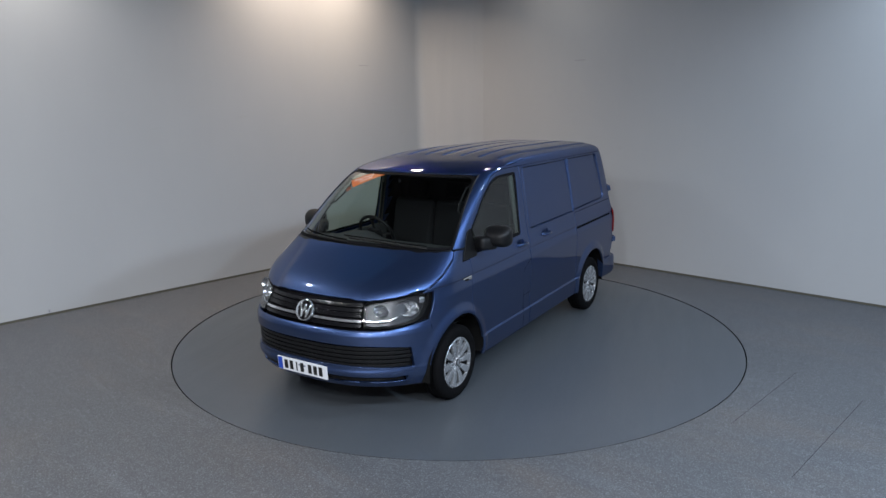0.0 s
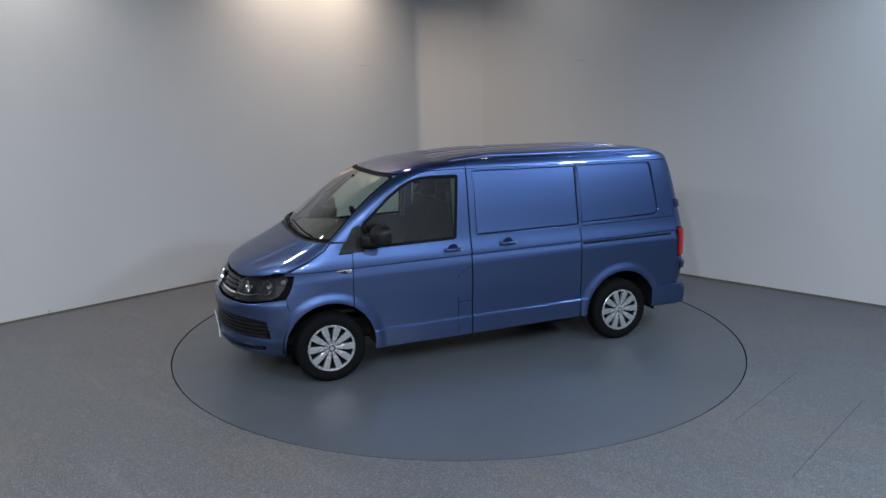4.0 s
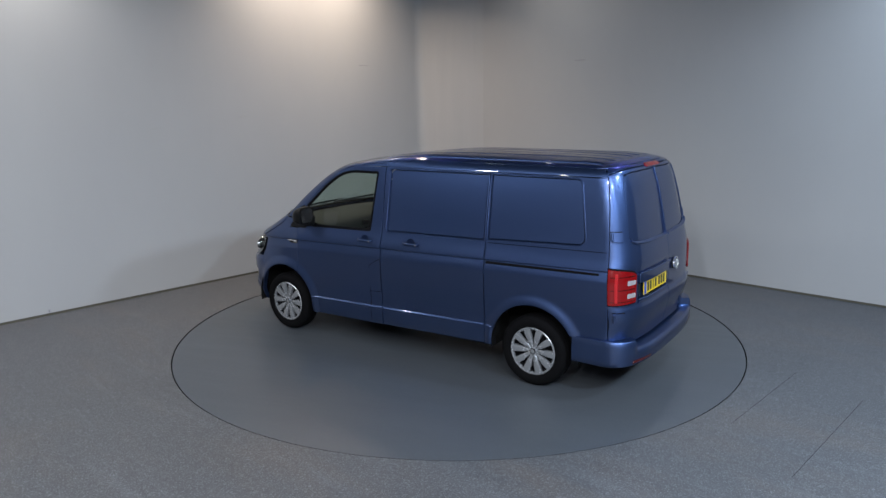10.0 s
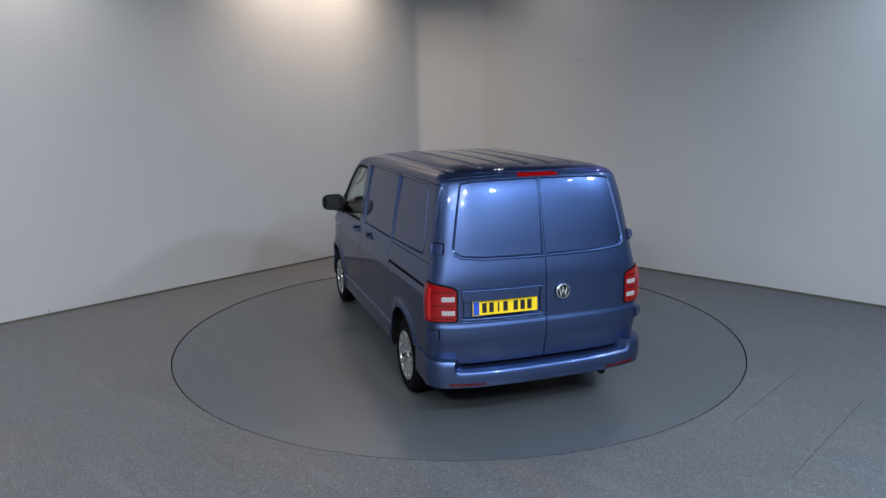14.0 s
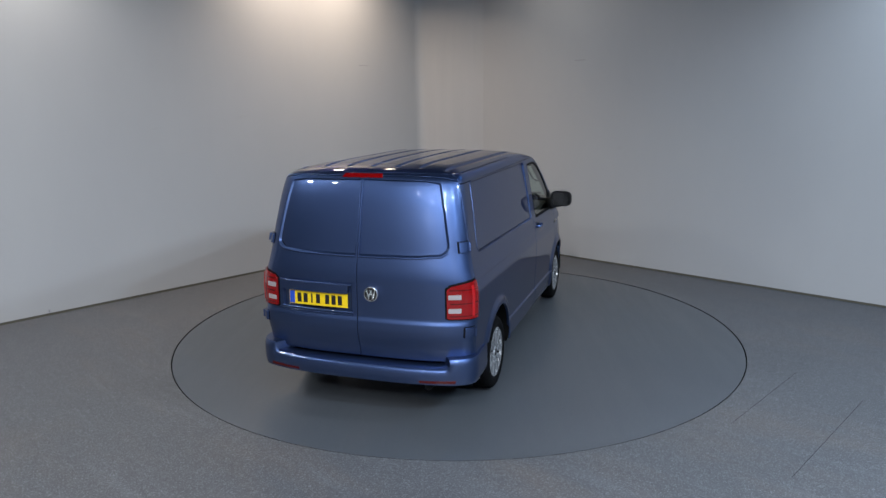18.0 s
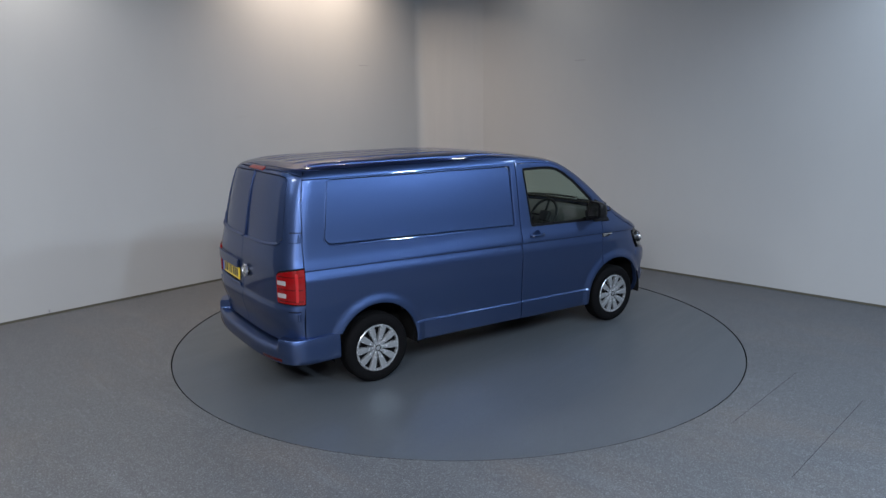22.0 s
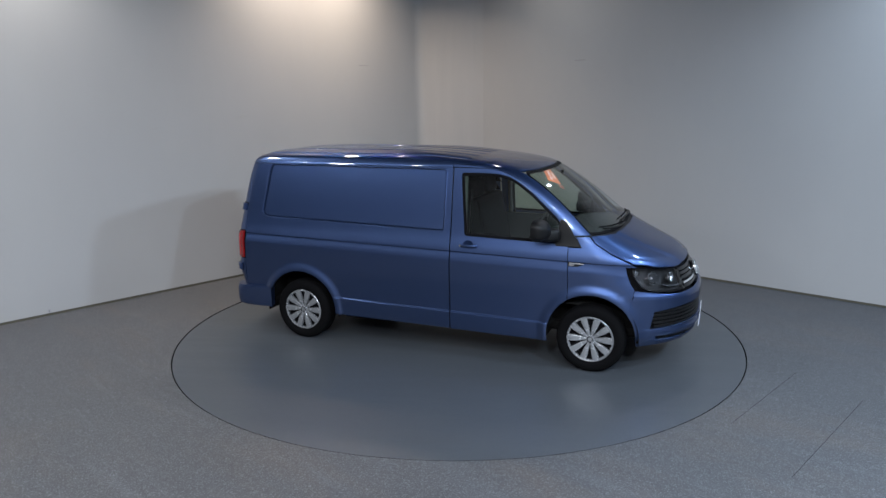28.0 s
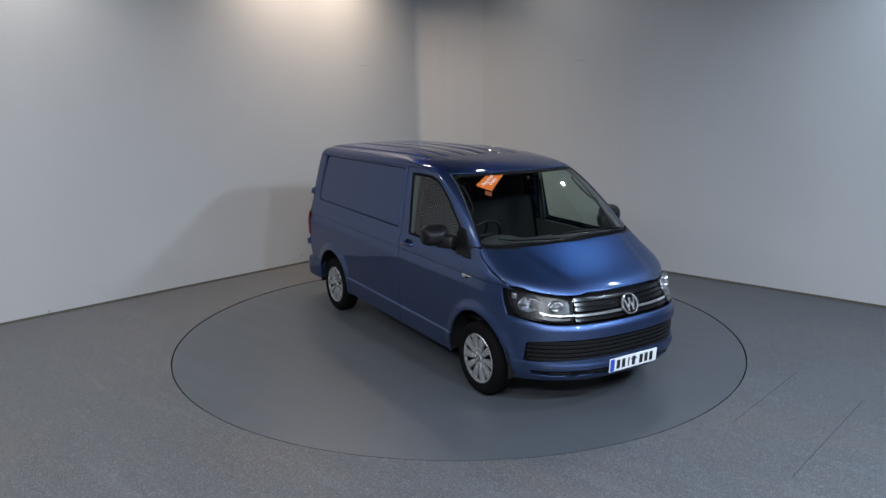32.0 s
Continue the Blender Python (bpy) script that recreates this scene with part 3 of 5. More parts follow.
def wing(parent, sign):
    cx, cz, r = ARCH_F
    outline = [(1.283, 1.150), (1.400, 1.150), (1.345, 1.243), (1.468, 1.250), (1.498, 1.215), (1.523, 1.185), (1.595, 1.145), (1.67, 1.101), (1.782, 1.048), (1.855, 1.005), (1.885, 0.988),
               (1.792, 0.988), (1.805, 0.93), (1.832, 0.86), (1.872, 0.795), (1.855, 0.70), (1.823, 0.567)]
    outline += arc(cx, cz, r, 35.5, 121.6, 22)[1:] + [(1.289, 0.8)]
    w = panel("wing", outline, flank(sign), PAINT, parent, "blue front wing with a flared wheel arch", lines=SIDE_LINES, step=0.04)
    mark = rounded([(1.438, 1.016), (1.290, 1.021), (1.290, 0.985), (1.375, 0.985)], 0.006)
    m = panel("side_marker", mark, flank(sign, 0.006), BLACK, w, "black side repeater lamp with a chrome edge", gap=0.0, depth=0.012)
    panel("marker_edge", [(1.430, 1.0115), (1.296, 1.016), (1.296, 1.009), (1.424, 1.0045)], flank(sign, 0.0085), CHROME, m, "chrome upper edge", gap=0.0, depth=0.004)
    panel("marker_lens", rounded([(1.350, 1.003), (1.296, 1.004), (1.296, 0.990), (1.338, 0.990)], 0.004), flank(sign, 0.008), REFLECTOR, m, "small clear lens", gap=0.0, depth=0.004)
    return w


def pillar(parent, sign):
    """Windscreen pillar that runs on as the rail over the door."""
    nm = nose_map()
    edge = []
    for z in (1.258, 1.30, 1.36, 1.42, 1.48, 1.54, 1.60, 1.66, 1.72, 1.77, 1.80):
        p = nm(np.array([glass_a(z)]), np.array([z]))[0]
        edge.append((float(p[0]), z))
    outline = [(1.345, 1.252)] + edge + [(0.755, 1.822), (0.68, 1.832)] + [(x, roof_seam(x) - 0.002) for x in (0.60, 0.52, 0.44, 0.36, 0.28, 0.20, 0.155)] + [(0.155, 1.829)] + DOOR_TOP[::-1][1:]
    return panel("windscreen_pillar", outline, flank(sign), PAINT, parent, "blue windscreen pillar", step=0.04)


def body_sides(parent):
    cx, cz, r = ARCH_R
    top = 1.829
    slide = panel("sliding_door", [(0.1575, top), (0.155, 1.3), (0.153, 1.05), (0.149, 0.6), (0.147, 0.278), (-1.022, 0.305), (-1.012, 1.07), (-1.004, top)][::-1], flank(1), PAINT, parent,
                  "blue sliding door, shut, with a recessed panel", [rounded([(0.094, 1.803), (-0.990, 1.803), (-0.996, 1.243), (0.090, 1.222)], [0.03, 0.006, 0.006, 0.03])], lines=SIDE_LINES)
    inset_panel(slide, rounded([(0.094, 1.803), (-0.990, 1.803), (-0.996, 1.243), (0.090, 1.222)], [0.03, 0.006, 0.006, 0.03]), 1)
    door_handle(slide, -0.215, 1.128, 1)
    for sign in (1, -1):  # rail between the roof seam and the door tops
        rail = [(-2.076, 1.830), (-2.056, 1.862), (-2.032, 1.8955)] + [(float(x), roof_seam(x) - 0.0015) for x in np.arange(-1.98, 0.15, 0.05)] + [(0.154, roof_seam(0.154) - 0.0015), (0.154, 1.830)]
        panel("roof_rail", rail, flank(sign), PAINT, parent, "blue rail along the roof seam", step=0.05, gap=0.0015, lines=[((0, z), (0, 1)) for z in (1.84, 1.86, 1.87, 1.88, 1.89)])
    arch = arc(cx, cz, r, -4, 152, 30)
    low = [(-1.028, 0.302)] + arch
    for sign in (1, -1):
        if sign > 0:
            start = [(-1.0095, top), (-1.0175, 1.07), (-1.0275, 0.302)]
            hole = rounded([(-1.030, 1.805), (-1.866, 1.805), (-1.939, 1.325), (-1.905, 1.284), (-1.036, 1.252)], [0.006, 0.05, 0.02, 0.02, 0.006])
        else:
            start = [(0.1575, top), (0.155, 1.3), (0.153, 1.05), (0.149, 0.6), (0.147, 0.278), (-1.10, 0.303)]
            hole = rounded([(0.085, 1.805), (-1.861, 1.815), (-1.947, 1.33), (-1.900, 1.287), (0.083, 1.236)], [0.03, 0.05, 0.02, 0.02, 0.03])
        outline = start + arch + [(-1.856, 0.520)] + [p for p in QUARTER_EDGE[::-1]]
        if sign > 0:
            side = panel("quarter_panel", outline, flank(1), PAINT, parent, "blue rear quarter with a recessed panel and rail slot", [hole], lines=SIDE_LINES)
            rail = [(-1.034, 1.062), (-1.034, 1.040), (-2.085, 1.060), (-2.085, 1.078)]
            panel("slide_rail", rail, flank(1, 0.003), GAP, side, "black slot of the sliding door rail", gap=0.0, depth=0.01, lip=0.001)
            seam = [(-1.034, 1.2235), (-1.034, 1.2185), (-2.13, 1.2435), (-2.13, 1.2485)]
            panel("rail_cover_seam", seam, flank(1, 0.0012), GAP, side, gap=0.0, depth=0.004, lip=0.0005)
        else:
            side = panel("side_panel", outline, flank(-1), PAINT, parent, "long blue side panel with one recessed field", [hole], lines=SIDE_LINES)
        inset_panel(side, hole, sign)


def roof(parent):
    edge = []
    for x in np.arange(-2.02, 0.60, 0.05):
        edge.append((float(x), float(ring_y(np.array(x), np.array(roof_seam(x))))))
    nm = nose_map()
    for z, k in ((1.835, 1.0), (1.822, 0.94), (1.812, 0.80), (1.805, 0.68), (1.803, 0.55), (1.803, 0.40), (1.803, 0.25), (1.803, 0.12)):
        p = nm(np.array([k]), np.array([z]))[0]
        if p[0] > 0.58:
            edge.append((float(p[0]), float(p[1])))
    edge.append((float(nose(1.803)), 0.0))
    tm = tail_map()
    back = []
    for b, z in tail_arc(ROOF_BACK):
        p = tm(np.array([b]), np.array([z]))[0]
        back.append((float(p[0]), float(p[1])))
    half = back + [e for e in edge if e[0] > back[-1][0] + 0.02]
    outline = half + [(x, -y) for x, y in half[::-1] if y > 1e-6]
    lines = [((0, ry + s * k), (0, 1)) for ry in RIBS for s in (-1, 1) for k in (0.010, 0.013, 0.015, 0.017, 0.019, 0.021, 0.0235)]
    lines += [((x, 0), (1, 0)) for x in (0.31, 0.29, 0.27, 0.25, -1.94, -1.96, -1.98, -1.995)]
    return panel("roof", outline, top_map(), PAINT, parent, "blue roof with lengthwise swages", step=0.09, lines=lines, gap=0.002)


def bonnet(parent):
    nm = nose_map()
    half = []
    for a, z in ((0.0, 1.245), (0.2, 1.246), (0.4, 1.247), (0.6, 1.25), (0.74, 1.253), (0.83, 1.255)):
        p = nm(np.array([a]), np.array([z]))[0]
        half.append((float(p[0]), float(p[1])))
    for x, z in ((1.498, 1.217), (1.523, 1.187), (1.595, 1.147), (1.67, 1.103), (1.782, 1.050), (1.855, 1.007), (1.885, 0.992)):
        half.append((x, float(ring_y(np.array(x), np.array(z)))))
    for a, z in ((0.56, 0.978), (0.49, 0.966), (0.40, 0.957), (0.33, 0.951), (0.25, 0.951), (0.15, 0.954), (0.07, 0.956), (0.0, 0.957)):
        p = nm(np.array([a]), np.array([z]))[0]
        half.append((float(p[0]), float(p[1])))
    outline = half + [(x, -y) for x, y in half[::-1] if y > 1e-6]
    return panel("bonnet", outline, top_map(), PAINT, parent, "smooth blue bonnet with two soft creases", step=0.035, depth=0.03)


def windscreen(parent):
    half = [(0.0, 1.262), (0.3, 1.263), (0.6, 1.264), (glass_a(1.265), 1.265)]
    half += [(glass_a(z), z) for z in (1.35, 1.45, 1.55, 1.65, 1.74, 1.775)] + [(0.56, 1.797), (0.4, 1.798), (0.2, 1.798), (0.0, 1.798)]
    outline = half + [(-a, z) for a, z in half[::-1] if a > 1e-6]
    shut = grown(outline, -0.018)
    band = panel("windscreen_border", outline, nose_map(-0.004), SEAL, parent, "black border of the windscreen", [shut], gap=0.001, step=0.08, depth=0.012)
    pane = panel("windscreen", grown(outline, -0.006), nose_map(-0.010), SCREEN, parent, "clear windscreen glass", gap=0.0, step=0.07, depth=0.005)
    pane.visible_shadow = False
    nm = nose_map(-0.014)
    # orange sticker in the top corner, and the mirror button
    flag = [(-0.224, 1.793), (-0.087, 1.791), (-0.312, 1.661), (-0.446, 1.709)]
    st = panel("windscreen_sticker", flag, nm, ORANGE, pane, "orange sticker with two white words", gap=0.0, step=0.05, depth=0.001, lip=0.0003, cap=True)
    low = [(-0.372, 1.668), (-0.318, 1.650), (-0.350, 1.622), (-0.404, 1.640)]
    panel("sticker_tail", low, nm, RUST, st, "dull orange lower patch", gap=0.0, step=0.05, depth=0.001, lip=0.0003, cap=True)
    tl, tr, br, bl = [Vector(nose_map(-0.0085)(np.array([a]), np.array([z]))[0]) for a, z in flag]
    ex = (tl - bl).normalized()
    out = ex.cross(tl - tr).normalized()
    if out.x < 0:
        out = -out
    ey = out.cross(ex)
    turn = Matrix((ex, ey, out)).transposed().to_4x4()
    for word, k in (("Approved", 0.34), ("Dealer", 0.68)):
        c = bpy.data.curves.new("sticker_words", "FONT")
        c.body, c.size, c.align_x, c.align_y = word, 0.050, "CENTER", "CENTER"
        c.extrude = 0.0003
        o = new("sticker_words", c)
        me = bpy.data.meshes.new_from_object(o.evaluated_get(bpy.context.evaluated_depsgraph_get()))
        bpy.data.objects.remove(o)
        me.materials.clear()
        me.materials.append(WHITE_INK)
        w = new("lettering", me)
        w.parent = st
        tagged(w, "white lettering")
        ma = (flag[0][0] + flag[3][0]) / 2 * (1 - k) + (flag[1][0] + flag[2][0]) / 2 * k
        mz = (flag[0][1] + flag[3][1]) / 2 * (1 - k) + (flag[1][1] + flag[2][1]) / 2 * k
        mid = Vector(nose_map(-0.0085)(np.array([ma]), np.array([mz]))[0])
        w.matrix_basis = Matrix.Translation(mid + out * 0.001) @ turn
    p = Vector(nose_map(-0.016)(np.array([0.0]), np.array([1.735]))[0])
    part("mirror_button", lathe([(0.0, 0.004), (0.016, 0.003), (0.018, -0.006), (0.0, -0.008)], 20), BLACK, band, "black mirror mount").location = p
    # wipers on the cowl
    cowl_half = [(0.0, 1.236), (0.3, 1.238), (0.6, 1.24), (0.80, 1.244), (0.80, 1.272), (0.6, 1.278), (0.3, 1.28), (0.0, 1.28)]
    cowl = cowl_half + [(-a, z) for a, z in cowl_half[::-1] if a > 1e-6]
    panel("cowl", cowl, nose_map(-0.020), BLACK, parent, "black plastic wiper cowl", gap=0.0, step=0.08, depth=0.01)
    for s0, s1, z0, z1 in ((0.47, -0.03, 1.275, 1.300), (-0.03, -0.50, 1.272, 1.302)):
        pts = []
        for k in range(9):
            t = k / 8
            q = nose_map(0.010 + 0.012 * math.sin(t * math.pi))(np.array([s0 + (s1 - s0) * t]), np.array([z0 + (z1 - z0) * t]))[0]
            pts.append(tuple(q))
        w = part("wiper", tube(pts, 0.009, 8), BLACK, parent, "black wiper at rest")
        blade = []
        for k in range(9):
            t = k / 8
            q = nose_map(0.002)(np.array([s0 + (s1 - s0) * t * 1.05 - 0.01]), np.array([z0 + 0.014 + (z1 - z0) * t]))[0]
            blade.append(tuple(q))
        part("wiper_blade", tube(blade, 0.006, 6), RUBBER, w)


def emblem(parent, centre, facing, r):
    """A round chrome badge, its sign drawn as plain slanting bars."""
    m = Matrix.Translation(centre) @ Vector(facing).to_track_quat("Y", "Z").to_matrix().to_4x4()
    disc = lathe([(0.0, 0.004), (r * 0.86, 0.003), (r * 0.88, -0.02), (0.0, -0.02)], 40)
    disc.transform(m)
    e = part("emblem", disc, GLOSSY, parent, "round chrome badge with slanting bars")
    ring = lathe([(r * 0.84, 0.004), (r * 0.90, 0.014), (r * 0.97, 0.012), (r, -0.004), (r * 0.84, -0.004)], 44)
    ring.transform(m)
    part("badge_ring", ring, CHROME, e, "chrome ring")
    for x, a in ((-0.42, -16), (-0.14, 20), (0.14, -20), (0.42, 16)):
        bar = box((r * 0.17, 0.012, r * 1.25), m @ pose(x * r, 0.006, -r * 0.05, 0, a, 0), 0.003, 1)
        part("badge_bar", bar, CHROME, e)
    return e


def number_plate(parent, mat, m, width=0.52, height=0.112):
    """A plate with its characters as plain bars and a blue band."""
    p = part("number_plate", box((width, 0.008, height), m, 0.003, 2), mat, parent, "number plate with dark bars and a blue band", False)
    part("plate_band", box((0.045, 0.002, height * 0.9), m @ pose(-width / 2 + 0.028, -0.0045, 0), 0), BAND, p, "blue end band", False)
    for i in range(7):
        x = -width / 2 + 0.092 + i * 0.056 + (0.026 if i > 3 else 0)
        part("plate_bar", box((0.036 if i != 2 else 0.013, 0.002, height * 0.66), m @ pose(x, -0.0047, 0), 0), INK, p, smooth=False)
    return p


def headlight(parent, sign):
    def s(poly):
        return poly if sign > 0 else mirrored(poly)
    outline = [(0.306, 0.925), (0.335, 0.944), (0.40, 0.955), (0.49, 0.965), (0.56, 0.976), (0.65, 0.985), (0.732, 0.987), (0.728, 0.93), (0.722, 0.87), (0.706, 0.812), (0.66, 0.786), (0.59, 0.774), (0.49, 0.762), (0.40, 0.760), (0.318, 0.764)]
    bowl = panel("headlight", s(outline), nose_map(-0.055), LAMP_BACK, parent, "clear headlight with dark surround and bright reflectors", gap=0.004, step=0.06, depth=0.03)
    side = strip("lamp_wall", s(grown(outline, -0.004)), s(grown(outline, -0.004)), nose_map(-0.002), nose_map(-0.055), BLACK, bowl)
    lens = panel("lamp_lens", s(outline), nose_map(0.001), LENS, bowl, "clear lens", gap=0.004, step=0.05, depth=0.006)
    lens.visible_shadow = False
    # round reflector bowls with a bulb cap, set in the dark lamp
    for a0, z0, rx, rz in ((0.590, 0.890, 0.092, 0.064), (0.422, 0.882, 0.066, 0.048)):
        q = Vector(nose_map(-0.010)(np.array([sign * a0]), np.array([z0]))[0])
        turn = Matrix.Translation(q) @ Vector((1.0, sign * 0.42 * a0, 0.10)).to_track_quat("Y", "Z").to_matrix().to_4x4()
        prof = [(1.0, 0.004), (0.96, 0.006), (0.90, -0.004), (0.72, -0.022), (0.50, -0.034), (0.26, -0.040), (0.0, -0.041)]
        dish = lathe(prof, 40)
        for v in dish.verts:  # vertical flutes and an oval outline
            k = 0.0022 * math.cos(v.co.x * 26) * (1 if v.co.y < -0.002 else 0)
            v.co = (v.co.x * rx, v.co.y + k, v.co.z * rz)
        dish.transform(turn)
        r = part("reflector", dish, REFLECTOR, bowl, "round bright fluted reflector", True, 50)
        cap = lathe([(0.0, 0.0), (0.012, -0.001), (0.015, -0.008), (0.012, -0.036), (0.0, -0.037)], 16)
        cap.transform(turn)
        part("bulb_cap", cap, CHROME, r)
    bar = [(0.308, 0.808), (0.308, 0.819), (0.40, 0.813), (0.48, 0.819), (0.53, 0.836), (0.53, 0.830), (0.48, 0.811), (0.40, 0.804)]
    panel("chrome_strip", s(bar), nose_map(-0.014), REFLECTOR, bowl, "chrome strip through the lamp", gap=0.0, depth=0.02)
    part("indicator", box((0.02, 0.05, 0.05), Matrix.Translation(nose_map(-0.035)(np.array([sign * 0.69]), np.array([0.93]))[0]) @ pose(0, 0, 0, 0, 0, sign * 50), 0.01), REFLECTOR, bowl, "indicator reflector")


def front_end(parent):
    # grille between the lamps
    g = [(-0.300, 0.768), (0.300, 0.768), (0.298, 0.935), (0.20, 0.944), (0.0, 0.948), (-0.20, 0.944), (-0.298, 0.935)]
    grille = panel("grille", g, nose_map(-0.045), GAP, parent, "black slatted grille with a chrome strip", gap=0.0, step=0.05, depth=0.02)
    for z, h in ((0.780, 0.011), (0.852, 0.012), (0.887, 0.012), (0.922, 0.012)):
        panel("grille_slat", [(-0.300, z - h), (0.300, z - h), (0.300, z + h), (-0.300, z + h)], nose_map(-0.010), GLOSSY, grille, gap=0.0, depth=0.03, step=0.06, cap=True)
    for z0, w, mt, nm in ((0.817, 0.0078, CHROME, "chrome_strip"), (0.871, 0.0022, GLOSSY, "thin_strip")):
        panel(nm, [(-0.302, z0 - w - 0.004), (0.0, z0 - w), (0.302, z0 - w - 0.004), (0.302, z0 + w - 0.004), (0.0, z0 + w), (-0.302, z0 + w - 0.004)], nose_map(0.000), mt, grille, "polished strip across the grille", gap=0.0, depth=0.03, step=0.06, cap=True)
    emblem(parent, (2.338, 0, 0.852), (1, 0, 0.42), 0.086)
    # bumper
    seam = dense([(1.869, 0.787), (1.852, 0.70), (1.820, 0.565)], 0.05)
    seam = [(to_a(x, z), z) for x, z in seam]
    arch = [(to_a(x, z), z) for x, z in arc(1.5, 0.335, 0.397, 34.5, -8, 10)]
    half = [(0.0, 0.752), (0.15, 0.751), (0.30, 0.750), (0.42, 0.748), (0.50, 0.750), (0.59, 0.761), (0.66, 0.773)] + seam + arch
    half += [(0.70, 0.262), (0.60, 0.272), (0.45, 0.284), (0.25, 0.292), (0.0, 0.296)]
    outline = half + [(-a, z) for a, z in half[::-1] if a > 1e-6]
    vent_half = [(0.0, 0.640), (0.2, 0.639), (0.408, 0.634), (0.55, 0.619), (0.662, 0.600), (0.690, 0.440), (0.55, 0.450), (0.374, 0.466), (0.2, 0.474), (0.0, 0.476)]
    vent = vent_half + [(-a, z) for a, z in vent_half[::-1] if a > 1e-6]
    low_half = [(0.0, 0.392), (0.157, 0.391), (0.40, 0.383), (0.55, 0.372), (0.640, 0.372), (0.615, 0.325), (0.50, 0.325), (0.394, 0.330), (0.186, 0.336), (0.0, 0.338)]
    low = low_half + [(-a, z) for a, z in low_half[::-1] if a > 1e-6]
    bump_lines = [((0, z), (0, 1)) for z in (0.43, 0.42, 0.41, 0.71, 0.72, 0.735, 0.742)]
    b = panel("front_bumper", outline, nose_map(), PAINT, parent, "blue front bumper with two black air intakes", [vent, low], step=0.05, lines=bump_lines, gap=0.0012, depth=0.04)
    panel("intake_back", grown(vent, 0.01), nose_map(-0.05), GAP, b, "dark back of the intake", gap=0.0, step=0.06, depth=0.01)
    for i, z in enumerate((0.478, 0.512, 0.546, 0.580, 0.612)):
        w = 0.672 - 0.012 * abs(i - 2)
        zz = [(a, z - 0.020 * (abs(a) / 0.67) ** 2) for a in np.linspace(-w, w, 25)]
        bar = [(a, q - 0.010) for a, q in zz] + [(a, q + 0.010) for a, q in zz[::-1]]
        panel("intake_slat", bar, nose_map(-0.016), BLACK, b, gap=0.0, depth=0.03, cap=True)
    panel("lower_intake_back", grown(low, 0.008), nose_map(-0.035), GAP, b, "dark back of the lower intake", gap=0.0, step=0.06, depth=0.01)
    for z in (0.350, 0.370):
        zz = [(a, z) for a in np.linspace(-0.60, 0.60, 21)]
        panel("lower_slat", [(a, q - 0.005) for a, q in zz] + [(a, q + 0.005) for a, q in zz[::-1]], nose_map(-0.012), BLACK, b, gap=0.0, depth=0.02, cap=True)
    for s in (1, -1):
        line = [(s * a, z) for a, z in ((0.20, 0.334), (0.394, 0.328), (0.50, 0.323), (0.620, 0.323), (0.625, 0.326), (0.50, 0.326), (0.394, 0.331), (0.20, 0.337))]
        panel("lower_edge_strip", line, nose_map(0.003), PAINT, b, "thin painted lip", gap=0.0, depth=0.01)
    number_plate(parent, WHITE_PLATE, pose(2.404, 0.0, 0.400, 0, 0, 90) @ pose(0, 0, 0, 4, 0, 0))


